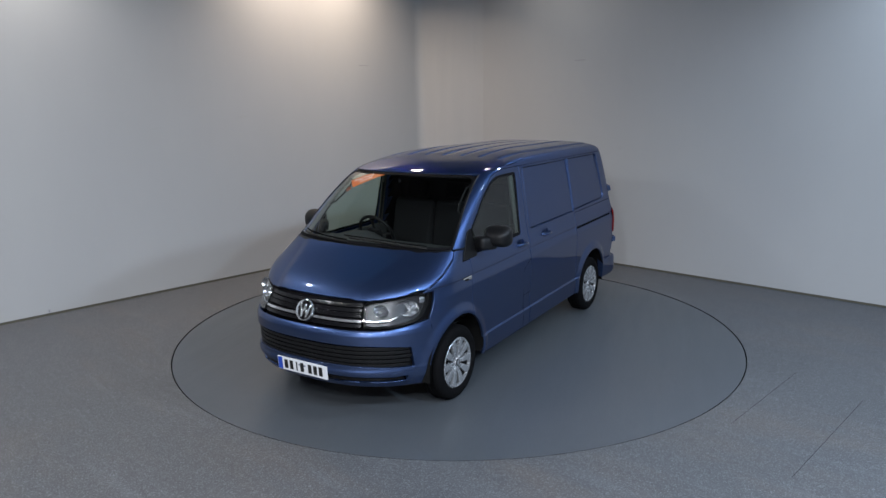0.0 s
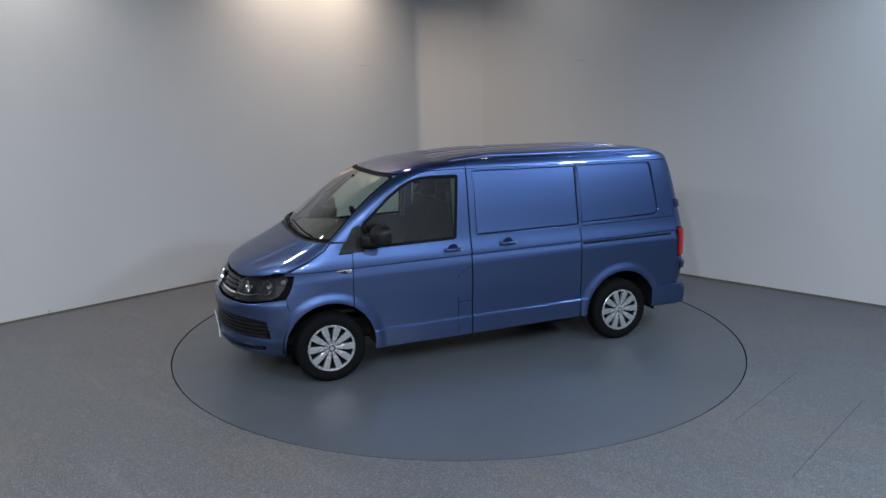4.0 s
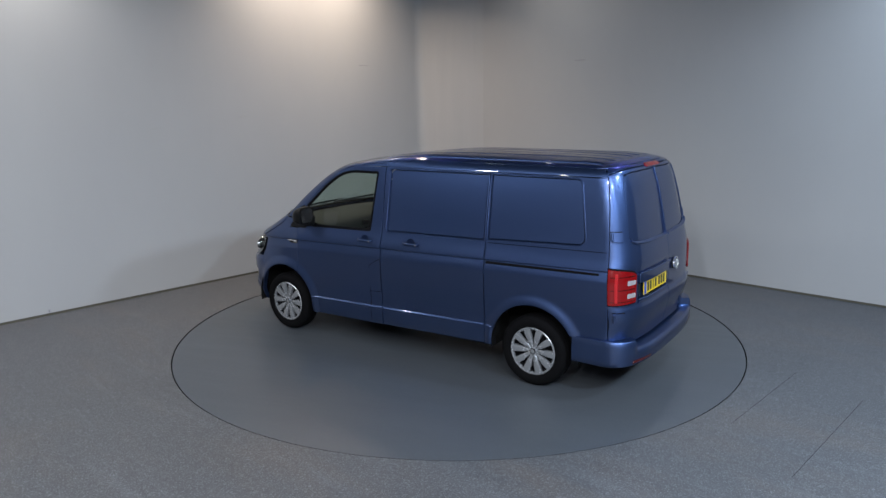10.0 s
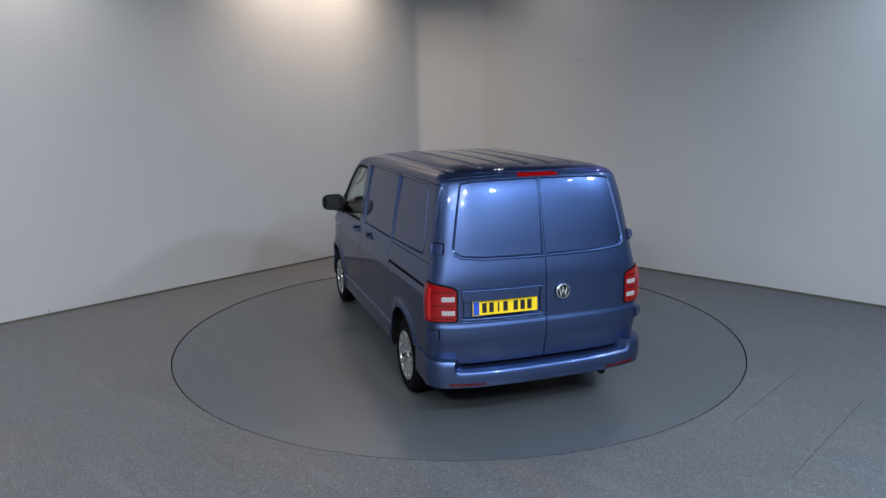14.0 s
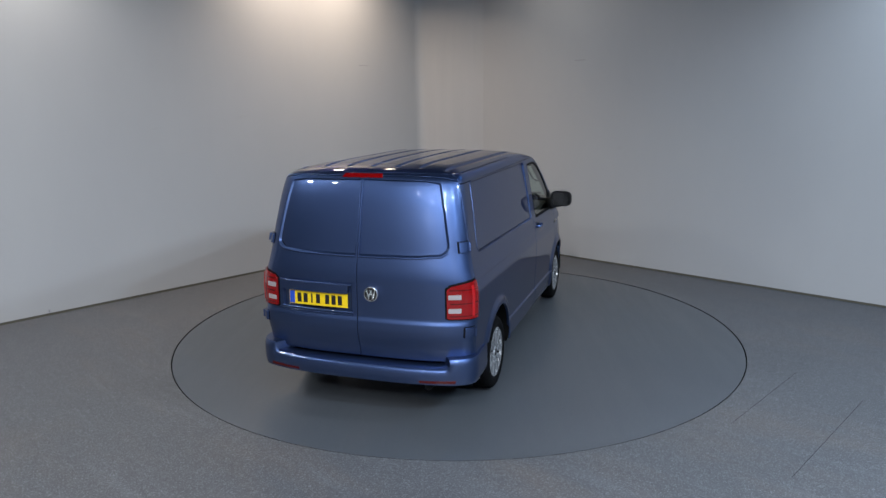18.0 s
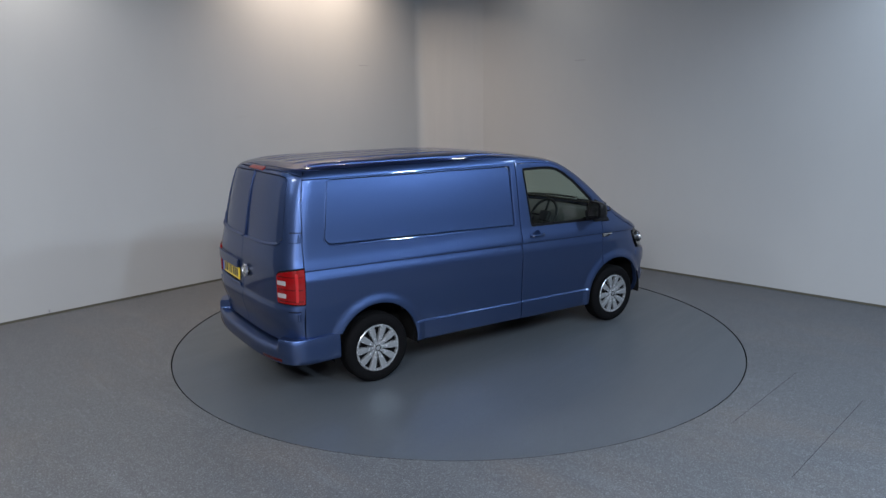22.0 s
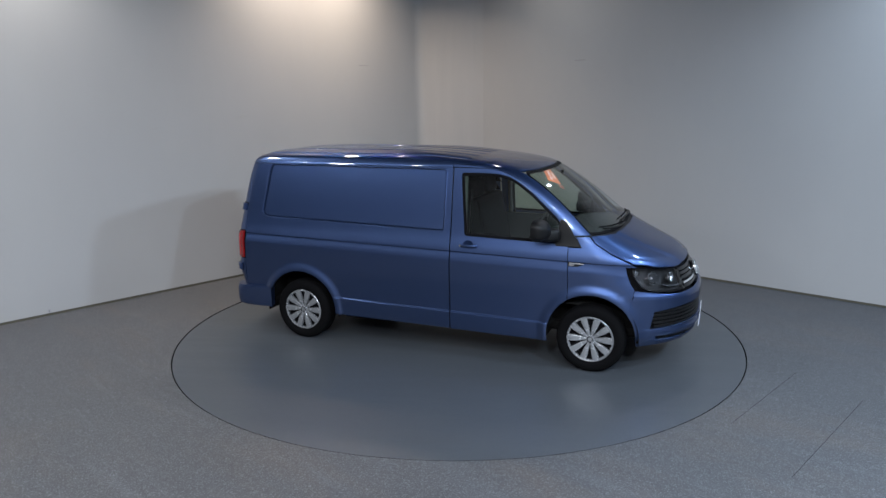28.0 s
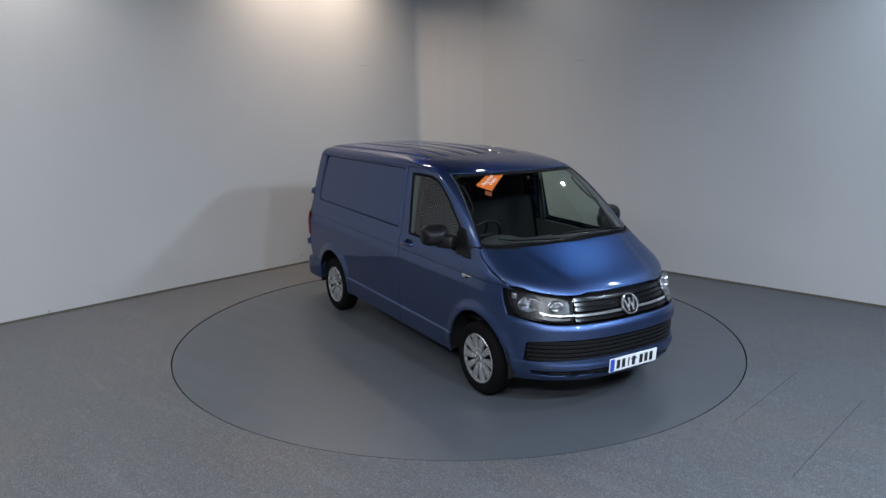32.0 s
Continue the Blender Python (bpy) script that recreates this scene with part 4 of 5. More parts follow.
def rear_end(parent):
    edge = [(to_b(x, z), z) for x, z in dense(QUARTER_EDGE, 0.12)]
    top_edge = [(0.0, 1.888), (0.15, 1.888), (0.30, 1.886), (0.45, 1.880), (0.58, 1.872), (0.72, 1.858), (0.85, 1.842)]
    for sign in (1, -1):
        def s(poly, sign=sign):
            return tail_arc(poly) if sign > 0 else mirrored(tail_arc(poly))
        outline = top_edge + edge + [(0.75, 0.50), (0.5, 0.488), (0.2, 0.486), (0.0, 0.486)]
        hole = rounded([(0.0012, 1.862), (0.35, 1.856), (0.520, 1.838), (0.552, 1.60), (0.574, 1.36), (0.48, 1.312), (0.26, 1.298), (0.0012, 1.293)], [0.004, 0, 0.03, 0, 0.03, 0.02, 0, 0.004])
        bay_hole = rounded([(0.006, 0.850), (0.414, 0.850), (0.414, 1.055), (0.006, 1.055)], 0.012)
        crease = [((0, z), (0, 1)) for z in (0.73, 0.745, 0.76, 0.775, 0.79, 0.805, 0.82, 0.835)]
        d = panel("rear_door", s(outline), tail_map(), PAINT, parent, "blue rear door, shut, with a blank recessed panel", [s(hole)] + ([s(bay_hole)] if sign > 0 else []), step=0.05, lines=crease)
        arc_hole = tail_arc(hole)
        inner = [(q[0] if p[0] < 0.05 else g[0], g[1]) for p, q, g in zip(arc_hole, arc_hole, grown(arc_hole, -0.009))]
        inner = inner if sign > 0 else mirrored(inner)
        strip("panel_edge", s(hole), inner, tail_map(0.001), tail_map(-0.011), PAINT, d)
        low_lip = dense(tail_arc([(0.0012, 1.2865), (0.03, 1.2875), (0.26, 1.2925), (0.47, 1.306), (0.545, 1.335)]), 0.05)
        ring = tail_map(0.004)(np.array([p[0] * sign for p in low_lip]), np.array([p[1] for p in low_lip]))
        part("panel_lip", tube([tuple(p) for p in ring], 0.009, 10), PAINT, d, "raised bead under the recessed panel", True)
        panel("inset_panel", inner, lambda b, z: tail_map(-0.013 + 0.016 * (z - 1.58))(b, z), PAINT, d, "blank recessed panel", gap=0.0, step=0.06, depth=0.004, lip=0.001)
        for z in (1.372, 0.732):
            blk = rounded([(0.690, z - 0.036), (0.900, z - 0.036), (0.900, z + 0.036), (0.690, z + 0.036)], 0.006)
            seat_ = panel("hinge_recess", s(grown(blk, 0.006)), tail_map(0.0012), GAP, d, gap=0.0, depth=0.006)
            h = panel("hinge", s(blk), tail_map(0.020), PAINT, d, "blue outside door hinge", gap=0.0, depth=0.024)
            p0 = tail_map(0.024)(np.array([sign * 0.905]), np.array([z - 0.030]))[0]
            p1 = tail_map(0.024)(np.array([sign * 0.905]), np.array([z + 0.030]))[0]
            part("hinge_pin", rod(p0, p1, 0.011, 12), PAINT, h)
        # tail lamp
        lamp = [(0.474, 0.850), (0.470, 1.00), (0.476, 1.062), (0.52, 1.086), (0.66, 1.104), (0.80, 1.114), (0.955, 1.120), (0.950, 1.0), (0.944, 0.836), (0.80, 0.838), (0.60, 0.842), (0.49, 0.842)]
        seat_ = panel("lamp_gap", s(grown(lamp, 0.013)), tail_map(0.0014), GAP, parent, gap=0.0, depth=0.01)
        seat_.name = "tail_lamp_surround"
        lt = panel("tail_lamp", s(lamp), tail_map(0.014), RED, parent, "red tail lamp with two pale segments", gap=0.0, step=0.05, depth=0.03)
        for z in (0.905, 1.010):
            seg = rounded([(0.484, z - 0.017), (0.622, z - 0.018), (0.622, z + 0.016), (0.484, z + 0.015)], 0.006)
            panel("pale_segment", s(seg), tail_map(0.0165), PALE, lt, "pale reversing or indicator lens", gap=0.0, depth=0.006)
        for z in (0.958, 1.062, 0.862):
            rib = [(0.50, z - 0.004), (0.92, z - 0.002), (0.92, z + 0.002), (0.50, z + 0.004)]
            panel("lens_rib", s(rib), tail_map(0.0155), RED_DARK, lt, gap=0.0, depth=0.003)
        # lighter red band: the bright streak in the lens is put into the colour
        guide = rounded([(0.800, 0.858), (0.842, 0.857), (0.852, 1.092), (0.806, 1.090)], 0.008)
        panel("light_guide", s(guide), tail_map(0.0162), RED_BRIGHT, lt, "upright light guide, its bright streak put in as lighter red", gap=0.0, depth=0.004)
        if sign > 0:
            # shallow bay for the number plate under a body-coloured grip bar, with a rolled ledge below
            bh = tail_arc(bay_hole)
            strip("plate_recess_wall", bh, bh, tail_map(0.0005), tail_map(-0.018), PAINT, d)
            panel("plate_recess", bh, tail_map(-0.015), PAINT, d, "shallow bay behind the number plate", gap=0.0, step=0.1, depth=0.004)
            grip = rounded([(0.012, 0.992), (0.408, 0.992), (0.418, 1.066), (0.010, 1.066)], 0.010)
            panel("grip_bar", tail_arc(dense(grip + grip[:1], 0.05)[:-1]), tail_map(0.026), PAINT, d, "body-coloured grip bar over the number plate", gap=0.0, step=0.05, depth=0.034, lip=0.008)
            for z, rr, off in ((1.064, 0.008, 0.020), (0.842, 0.012, 0.005), (0.822, 0.008, 0.002)):
                bar = dense(tail_arc([(0.0035, z), (0.05, z), (0.420, z + 0.004)]), 0.06)
                ring = tail_map(off)(np.array([p[0] for p in bar]), np.array([p[1] for p in bar]))
                part("plate_ledge", tube([tuple(p) for p in ring], rr, 12), PAINT, d, "rolled ledge at the number plate", True)
            number_plate(d, YELLOW_PLATE, pose(-2.361, 0.338, 0.930, 0, 0, -92) @ pose(0, 0, 0, -2, 0, 0))
            part("plate_frame", box((0.30, 0.008, 0.008), pose(-2.364, 0.332, 0.868, 0, 0, -92), 0.002), GAP, d, "black holder under the number plate", False)
        else:
            emblem(d, (-2.386, -0.129, 1.007), (-1, 0, 0.08), 0.058)
    bl = [(-0.060, 1.880), (0.060, 1.880), (0.056, 1.904), (-0.056, 1.904)]
    panel("brake_lamp", tail_arc(bl), tail_map(0.012), RED, parent, "narrow red high-level brake lamp", gap=0.0, depth=0.02)
    low = [(0.0, 1.892), (0.30, 1.890), (0.45, 1.884), (0.58, 1.876), (0.72, 1.862), (0.85, 1.846), (to_b(-2.079, 1.830), 1.830), (to_b(-2.059, 1.862), 1.862)]
    high = ROOF_BACK[::-1]
    half = tail_arc(low + high)
    header = half + [(-b, z) for b, z in half[::-1] if b > 1e-6]
    panel("rear_header", header, tail_map(), PAINT, parent, "blue rail over the rear doors", gap=0.0015, step=0.05)
    rear_bumper(parent)


def rear_bumper(parent):
    bm = bmesh.new()
    rows = []
    path = [("s", -1.872), ("s", -1.95), ("s", -2.03), ("s", -2.09)] + [("b", v) for v in (1.0, 0.93, 0.86, 0.78, 0.70, 0.62, 0.55, 0.50, 0.462, 0.457, 0.42, 0.36, 0.30, 0.22, 0.14, 0.06, 0.0)]
    full = [(k, v, 1) for k, v in path] + [(k, v, -1) for k, v in path[::-1] if not (k == "b" and v == 0.0)]
    for k, v, sg in full:
        z = 0.45
        if k == "s":
            base, out, b = Vector((v, sg * float(ring_y(np.array(v), np.array(z))), 0)), Vector((0, sg, 0)), 1.2
        else:
            bb = tail_arc([(v, z)])[0][0]
            p = tail_map()(np.array([bb * sg]), np.array([z]))[0]
            q = tail_map(0.1)(np.array([bb * sg]), np.array([z]))[0]
            base, out, b = Vector((p[0], p[1], 0)), Vector((q[0] - p[0], q[1] - p[1], 0)).normalized(), v
        off = 0.018 + 0.075 * float(smooth01((1.05 - b) / 0.5)) + 0.010 * float(smooth01((-1.9 - (v if k == "s" else -2.1)) / 0.1))
        ztop = 0.455 + 0.075 * float(smooth01((b - 0.455) / 0.008))
        horn = float(smooth01((b - 0.455) / 0.008))
        sec = [(-0.04, 0.330), (off * 0.55, 0.312), (off * 0.92, 0.328), (off, 0.362), (off * 1.03, 0.408), (off * (0.99 + 0.03 * horn), ztop - 0.022 - 0.026 * horn),
               (off * (0.90 + 0.06 * horn), ztop - 0.006 - 0.006 * horn), (off * (0.72 + 0.14 * horn), ztop + 0.002), (-0.05, ztop + 0.006)]
        rows.append([bm.verts.new(base + out * o + Vector((0, 0, h))) for o, h in sec])
    for r0, r1 in zip(rows, rows[1:]):
        for k in range(len(r0) - 1):
            bm.faces.new((r0[k], r0[k + 1], r1[k + 1], r1[k]))
    bm.faces.new(rows[0]), bm.faces.new(rows[-1][::-1])
    bmesh.ops.recalc_face_normals(bm, faces=bm.faces)
    b = part("rear_bumper", bm, PAINT, parent, "blue rear bumper with a step in the middle", True, 50)
    for sg in (1, -1):
        bar = [(0.24, 0.342), (0.50, 0.344), (0.50, 0.364), (0.24, 0.362)]
        bar = tail_arc(bar)
        panel("rear_reflector", bar if sg > 0 else mirrored(bar), tail_map(0.112), RED_DARK, b, "long red reflector", gap=0.0, depth=0.03)


def wheel(parent, x, sign):
    """Tyre, steel rim and a silver ten-spoke trim."""
    w = new("wheel")
    w.parent = parent
    w.location = (x, sign * 0.80, 0.3135)
    w.rotation_euler = (0, 0, 0 if sign > 0 else math.pi)
    tagged(w, "wheel with a silver ten-spoke trim and black tyre")
    R = 0.3125
    prof = [(0.205, 0.072), (0.215, 0.086), (0.235, 0.094), (0.262, 0.096), (0.285, 0.090), (0.300, 0.079), (R - 0.003, 0.066), (R, 0.050)]
    for y in (0.038, 0.036, 0.032, 0.030, 0.004, 0.002, -0.002, -0.004, -0.030, -0.032, -0.036, -0.038):
        prof.append((R - (0.007 if abs(abs(y) - 0.034) < 0.003 or abs(y) < 0.003 else 0.0), y))
    prof += [(R, -0.050), (R - 0.004, -0.066), (0.285, -0.088), (0.25, -0.096), (0.205, -0.080), (0.190, 0.0), (0.205, 0.072)]
    part("tyre", lathe(prof, 72), RUBBER, w, "black road tyre", True, 30)
    part("rim", lathe([(0.208, 0.072), (0.200, 0.060), (0.185, 0.030), (0.0, 0.030)], 48), GAP, w, "dark steel rim behind the trim", True, 30)
    trim = part("wheel_trim", lathe([(0.192, 0.070), (0.195, 0.085), (0.206, 0.089), (0.213, 0.083), (0.215, 0.066), (0.192, 0.064)], 64), SILVER, w, "silver wheel trim", True, 35)
    bm = bmesh.new()
    def lift(r):
        return 0.087 - 0.022 * (1 - min(r / 0.19, 1)) ** 1.4 + 0.004 * math.sin(min(r / 0.2, 1) * math.pi)
    rs = (0.030, 0.060, 0.090, 0.120, 0.150, 0.175, 0.197)
    half = np.interp(rs, [0.03, 0.07, 0.12, 0.165, 0.197], [0.0098, 0.0182, 0.0262, 0.0305, 0.0315])
    rows = []
    for r, hw in zip(rs, half):
        yy = lift(r)
        rows.append([bm.verts.new((r, yy + dy, q * hw)) for q, dy in ((-1.0, -0.026), (-0.93, -0.003), (-0.55, 0.001), (0.0, -0.002), (0.55, 0.001), (0.93, -0.003), (1.0, -0.026))])
    for r0, r1 in zip(rows, rows[1:]):
        for k in range(6):
            bm.faces.new((r0[k], r0[k + 1], r1[k + 1], r1[k]))
    bmesh.ops.recalc_face_normals(bm, faces=bm.faces)
    first = part("spoke", bm, SILVER, trim, "", True, 50)
    for i in range(1, 10):
        o = new("spoke", first.data)
        o.parent = trim
        o.rotation_euler = (0, radians(36 * i), 0)
    part("hub_cap", lathe([(0.0, 0.086), (0.020, 0.086), (0.031, 0.082), (0.036, 0.072), (0.038, 0.050)], 32), SILVER, trim, "round centre cap")
    part("cap_ring", lathe([(0.021, 0.086), (0.023, 0.089), (0.027, 0.088), (0.028, 0.083)], 32), GLOSSY, trim, "dark ring on the cap")
    return w


def underside(parent):
    """Dark shell inside the panels, wheel housings and floor."""
    bm = bmesh.new()
    zs = list(np.linspace(0.30, 1.16, 12)) + list(np.linspace(1.25, 1.90, 8))
    N = 120
    rows = []
    for z in zs:
        row = []
        xa, xb = float(nose(z)), float(tail(z))
        for i in range(N):
            th = 2 * math.pi * i / N
            x = (xa + xb) / 2 + (xa - xb) / 2 * math.cos(th)
            y = max(float(ring_y(np.array(x), np.array(z))) - 0.034, 0.0) * (1 if math.sin(th) >= 0 else -1)
            row.append(bm.verts.new((x * (0.965 if x > 0 else 0.972), y, z)))
        rows.append(row)
    for j in range(len(zs) - 1):
        for i in range(N):
            q = (rows[j][i], rows[j][(i + 1) % N], rows[j + 1][(i + 1) % N], rows[j + 1][i])
            c = sum((v.co for v in q), Vector()) / 4
            if min(math.hypot(c.x - 1.5, c.z - 0.335), math.hypot(c.x + 1.5, c.z - 0.335)) < 0.43 and abs(c.y) > 0.55:
                continue
            if c.z > 1.14 and c.x > 0.12:
                continue
            bm.faces.new(q)
    bmesh.ops.remove_doubles(bm, verts=bm.verts, dist=1e-4)
    bmesh.ops.delete(bm, geom=[v for v in bm.verts if not v.link_faces], context="VERTS")
    part("inner_shell", bm, GAP, parent, "dark inner body behind the panel gaps", True, 60)
    part("floor_pan", box((4.1, 1.24, 0.08), pose(-0.08, 0, 0.335), 0.02), LINER, parent, "black underbody")
    part("under_tray", box((2.08, 1.64, 0.05), pose(0.0, 0, 0.312), 0.015), LINER, parent, "black tray between the axles")
    part("front_tray", box((0.34, 1.16, 0.05), pose(2.00, 0, 0.345), 0.015), LINER, parent, "black tray behind the bumper")
    part("rear_tray", box((0.34, 1.50, 0.05), pose(-2.08, 0, 0.36), 0.015), LINER, parent, "black floor behind the axle")
    for sgn in (1, -1):
        part("sill_beam", box((2.05, 0.10, 0.09), pose(0.0, sgn * 0.80, 0.315), 0.02), LINER, parent)
    for x in (1.5, -1.5):
        part("axle", rod((x, -0.70, 0.31), (x, 0.70, 0.31), 0.05, 12), LINER, parent, "black axle")
        for sgn in (1, -1):
            bm = bmesh.new()
            rows = [[bm.verts.new((x + 0.425 * math.cos(a), sgn * y, 0.335 + 0.425 * math.sin(a))) for a in np.linspace(-0.15, math.pi + 0.15, 25)] for y in (0.885, 0.56)]
            for k in range(24):
                bm.faces.new((rows[0][k], rows[0][k + 1], rows[1][k + 1], rows[1][k]))
            bm.faces.new(rows[1])
            part("arch_liner", bm, LINER, parent, "black wheel-arch liner", True, 40)
            # turned lip of the arch
            lip = bmesh.new()
            sm = flank(sgn)
            ang = np.linspace(radians(-4), radians(182), 40)
            A = sm(x + 0.400 * np.cos(ang), 0.335 + 0.400 * np.sin(ang))
            va = [lip.verts.new(Vector(p) - Vector((0, sgn * 0.004, 0))) for p in A]
            vb = [lip.verts.new((p[0] + 0.02 * math.cos(t), sgn * 0.84, p[2] + 0.02 * math.sin(t))) for p, t in zip(A, ang)]
            for k in range(39):
                lip.faces.new((va[k], va[k + 1], vb[k + 1], vb[k]))
            part("arch_lip", lip, LINER, parent)
    part("exhaust", tube([(-1.0, -0.5, 0.30), (-1.9, -0.52, 0.29), (-2.30, -0.55, 0.27)], 0.03, 12), LINER, parent, "dark exhaust pipe")


def seat(parent, y, width):
    s = new("seat")
    s.parent = parent
    tagged(s, "dark cloth cab seat with headrest")
    part("seat_cushion", box((0.50, width, 0.16), pose(0.50, y, 0.80, 0, -6, 0), 0.05, 3), CLOTH, s)
    part("seat_back", box((0.14, width, 0.62), pose(0.20, y, 1.14, 0, -12, 0), 0.05, 3), CLOTH, s)
    n = 1 if width < 0.6 else 2
    for k in range(n):
        yy = y + (k - (n - 1) / 2) * 0.46
        part("headrest", box((0.10, 0.26, 0.19), pose(0.11, yy, 1.54, 0, -8, 0), 0.04, 3), CLOTH, s)
    return s


def cab(parent):
    part("bulkhead", box((0.03, 1.50, 1.45), pose(0.0, 0, 1.10), 0.01), BULK, parent, "dark bulkhead behind the seats")
    seat(parent, -0.42, 0.50)
    seat(parent, 0.28, 0.88)
    bm = bmesh.new()
    prof = [(1.66, 1.225), (1.45, 1.225), (1.25, 1.215), (1.10, 1.195), (1.03, 1.165), (1.00, 1.10), (1.02, 0.95), (1.08, 0.75), (1.20, 0.60), (1.60, 0.60)]
    ys = np.linspace(-0.78, 0.78, 25)
    rows = []
    for y in ys:
        hood = 0.055 * math.exp(-((y + 0.40) / 0.17) ** 2)
        cut = 0.22 * abs(y / 0.8) ** 3
        rows.append([bm.verts.new((min(px, 1.62 - cut) if px > 1.3 else px - 0.05 * math.exp(-((y + 0.40) / 0.2) ** 2), y, pz + (hood if 0.99 < px < 1.3 and pz > 1.05 else 0))) for px, pz in prof])
    for r0, r1 in zip(rows, rows[1:]):
        for k in range(len(prof) - 1):
            bm.faces.new((r0[k], r0[k + 1], r1[k + 1], r1[k]))
    bmesh.ops.recalc_face_normals(bm, faces=bm.faces)
    d = part("dashboard", bm, DASH, parent, "dark grey dashboard", True, 50)
    for y in (-0.68, -0.05, 0.12, 0.66):
        part("air_vent", box((0.03, 0.11, 0.06), pose(1.00, y, 1.12), 0.012), BLACK, d)
    part("radio", box((0.02, 0.20, 0.12), pose(1.0, 0.03, 1.01, 0, -8, 0), 0.01), GLOSSY, d, "black radio screen")
    # steering wheel on the offside
    at = pose(0.88, -0.40, 1.20, 0, -62, 0)
    w = part("steering_wheel", tube([tuple(at @ Vector((0.188 * math.cos(t), 0.188 * math.sin(t), 0))) for t in np.linspace(0, 2 * math.pi, 37)[:-1]], 0.016, 10, True), BLACK, parent, "black three-spoke steering wheel")
    part("wheel_boss", box((0.13, 0.15, 0.05), at @ pose(0, 0, -0.02), 0.02, 3), BLACK, w)
    for a in (0, 180, 270):
        p = at @ Vector((0.18 * math.sin(radians(a + 90)), 0.18 * math.cos(radians(a + 90)), 0))
        part("wheel_spoke", rod(tuple(at @ Vector((0, 0, -0.015))), tuple(p), 0.014, 8), BLACK, w)
    part("steering_column", rod(tuple(at @ Vector((0, 0, -0.03))), (1.10, -0.40, 1.03), 0.04, 12), DASH, parent)
    # headlining, sun visors, pillar trims and grab handles
    head = [(-0.0, -0.66), (0.50, -0.62), (0.62, -0.45), (0.66, 0.0), (0.62, 0.45), (0.50, 0.62), (-0.0, 0.66)]
    bm = slab(head, 0.02, pose(0, 0, 1.835))
    part("headlining", bm, TRIM, parent, "pale grey headlining", False)
    for y in (-0.36, 0.36):
        part("sun_visor", box((0.15, 0.40, 0.02), pose(0.70, y, 1.805, 0, 20, 0), 0.008), BULK, parent, "grey sun visor")
    for sg in (1, -1):
        pts = [tuple(nose_map(-0.05)(np.array([sg * (glass_a(z) + 0.11)]), np.array([z]))[0]) for z in (1.24, 1.36, 1.48, 1.6, 1.72, 1.79)]
        part("pillar_trim", tube(pts, 0.022, 10), TRIM, parent, "grey pillar trim")
        q = [tuple(nose_map(o)(np.array([sg * (glass_a(z) + 0.06)]), np.array([z]))[0]) for z, o in ((1.50, -0.07), (1.52, -0.115), (1.57, -0.125), (1.64, -0.125), (1.69, -0.115), (1.71, -0.07))]
        part("grab_handle", tube(q, 0.009, 8), BULK, parent, "dark grey grab handle")
        bp = [(0.275, sg * (float(half_width(z)) - 0.050), z) for z in (0.9, 1.2, 1.5, 1.74)]
        part("door_pillar_trim", tube(bp, 0.024, 8), TRIM, parent, "pale grey door pillar trim")
        belt = [(0.33, sg * (float(half_width(z)) - 0.085), z) for z in (1.0, 1.3, 1.62)]
        part("seat_belt", tube(belt, 0.012, 6), BLACK, parent, "black seat belt")


def build_van():
    van = new("van")
    tagged(van, "blue metallic panel van parked on the turntable", "van")
    for sign in (1, -1):
        front_door(van, sign)
        wing(van, sign)
        pillar(van, sign)
        headlight(van, sign)
    body_sides(van)
    roof(van)
    bonnet(van)
    windscreen(van)
    front_end(van)
    rear_end(van)
    underside(van)
    cab(van)
    for x in (1.5, -1.5):
        for sign in (1, -1):
            wheel(van, x, sign)
    return van


# ---- the room ----
def structure(name, bm, mat, label, smooth=False):
    return tagged(linked(name, bm, mat, None, "", smooth), label, kind="structure")


def bay_box(a0, a1, b0, b1, z0, z1):
    bm = bmesh.new()
    v = [bm.verts.new(bay(a, b, z)) for z in (z0, z1) for a, b in ((a0, b0), (a1, b0), (a1, b1), (a0, b1))]
    for q in ((3, 2, 1, 0), (4, 5, 6, 7), (0, 1, 5, 4), (1, 2, 6, 5), (2, 3, 7, 6), (3, 0, 4, 7)):
        bm.faces.new([v[i] for i in q])
    bmesh.ops.recalc_face_normals(bm, faces=bm.faces)
    return bm


TABLE_R, HOLE_R, DECK = 2.9185, 2.9300, -0.004


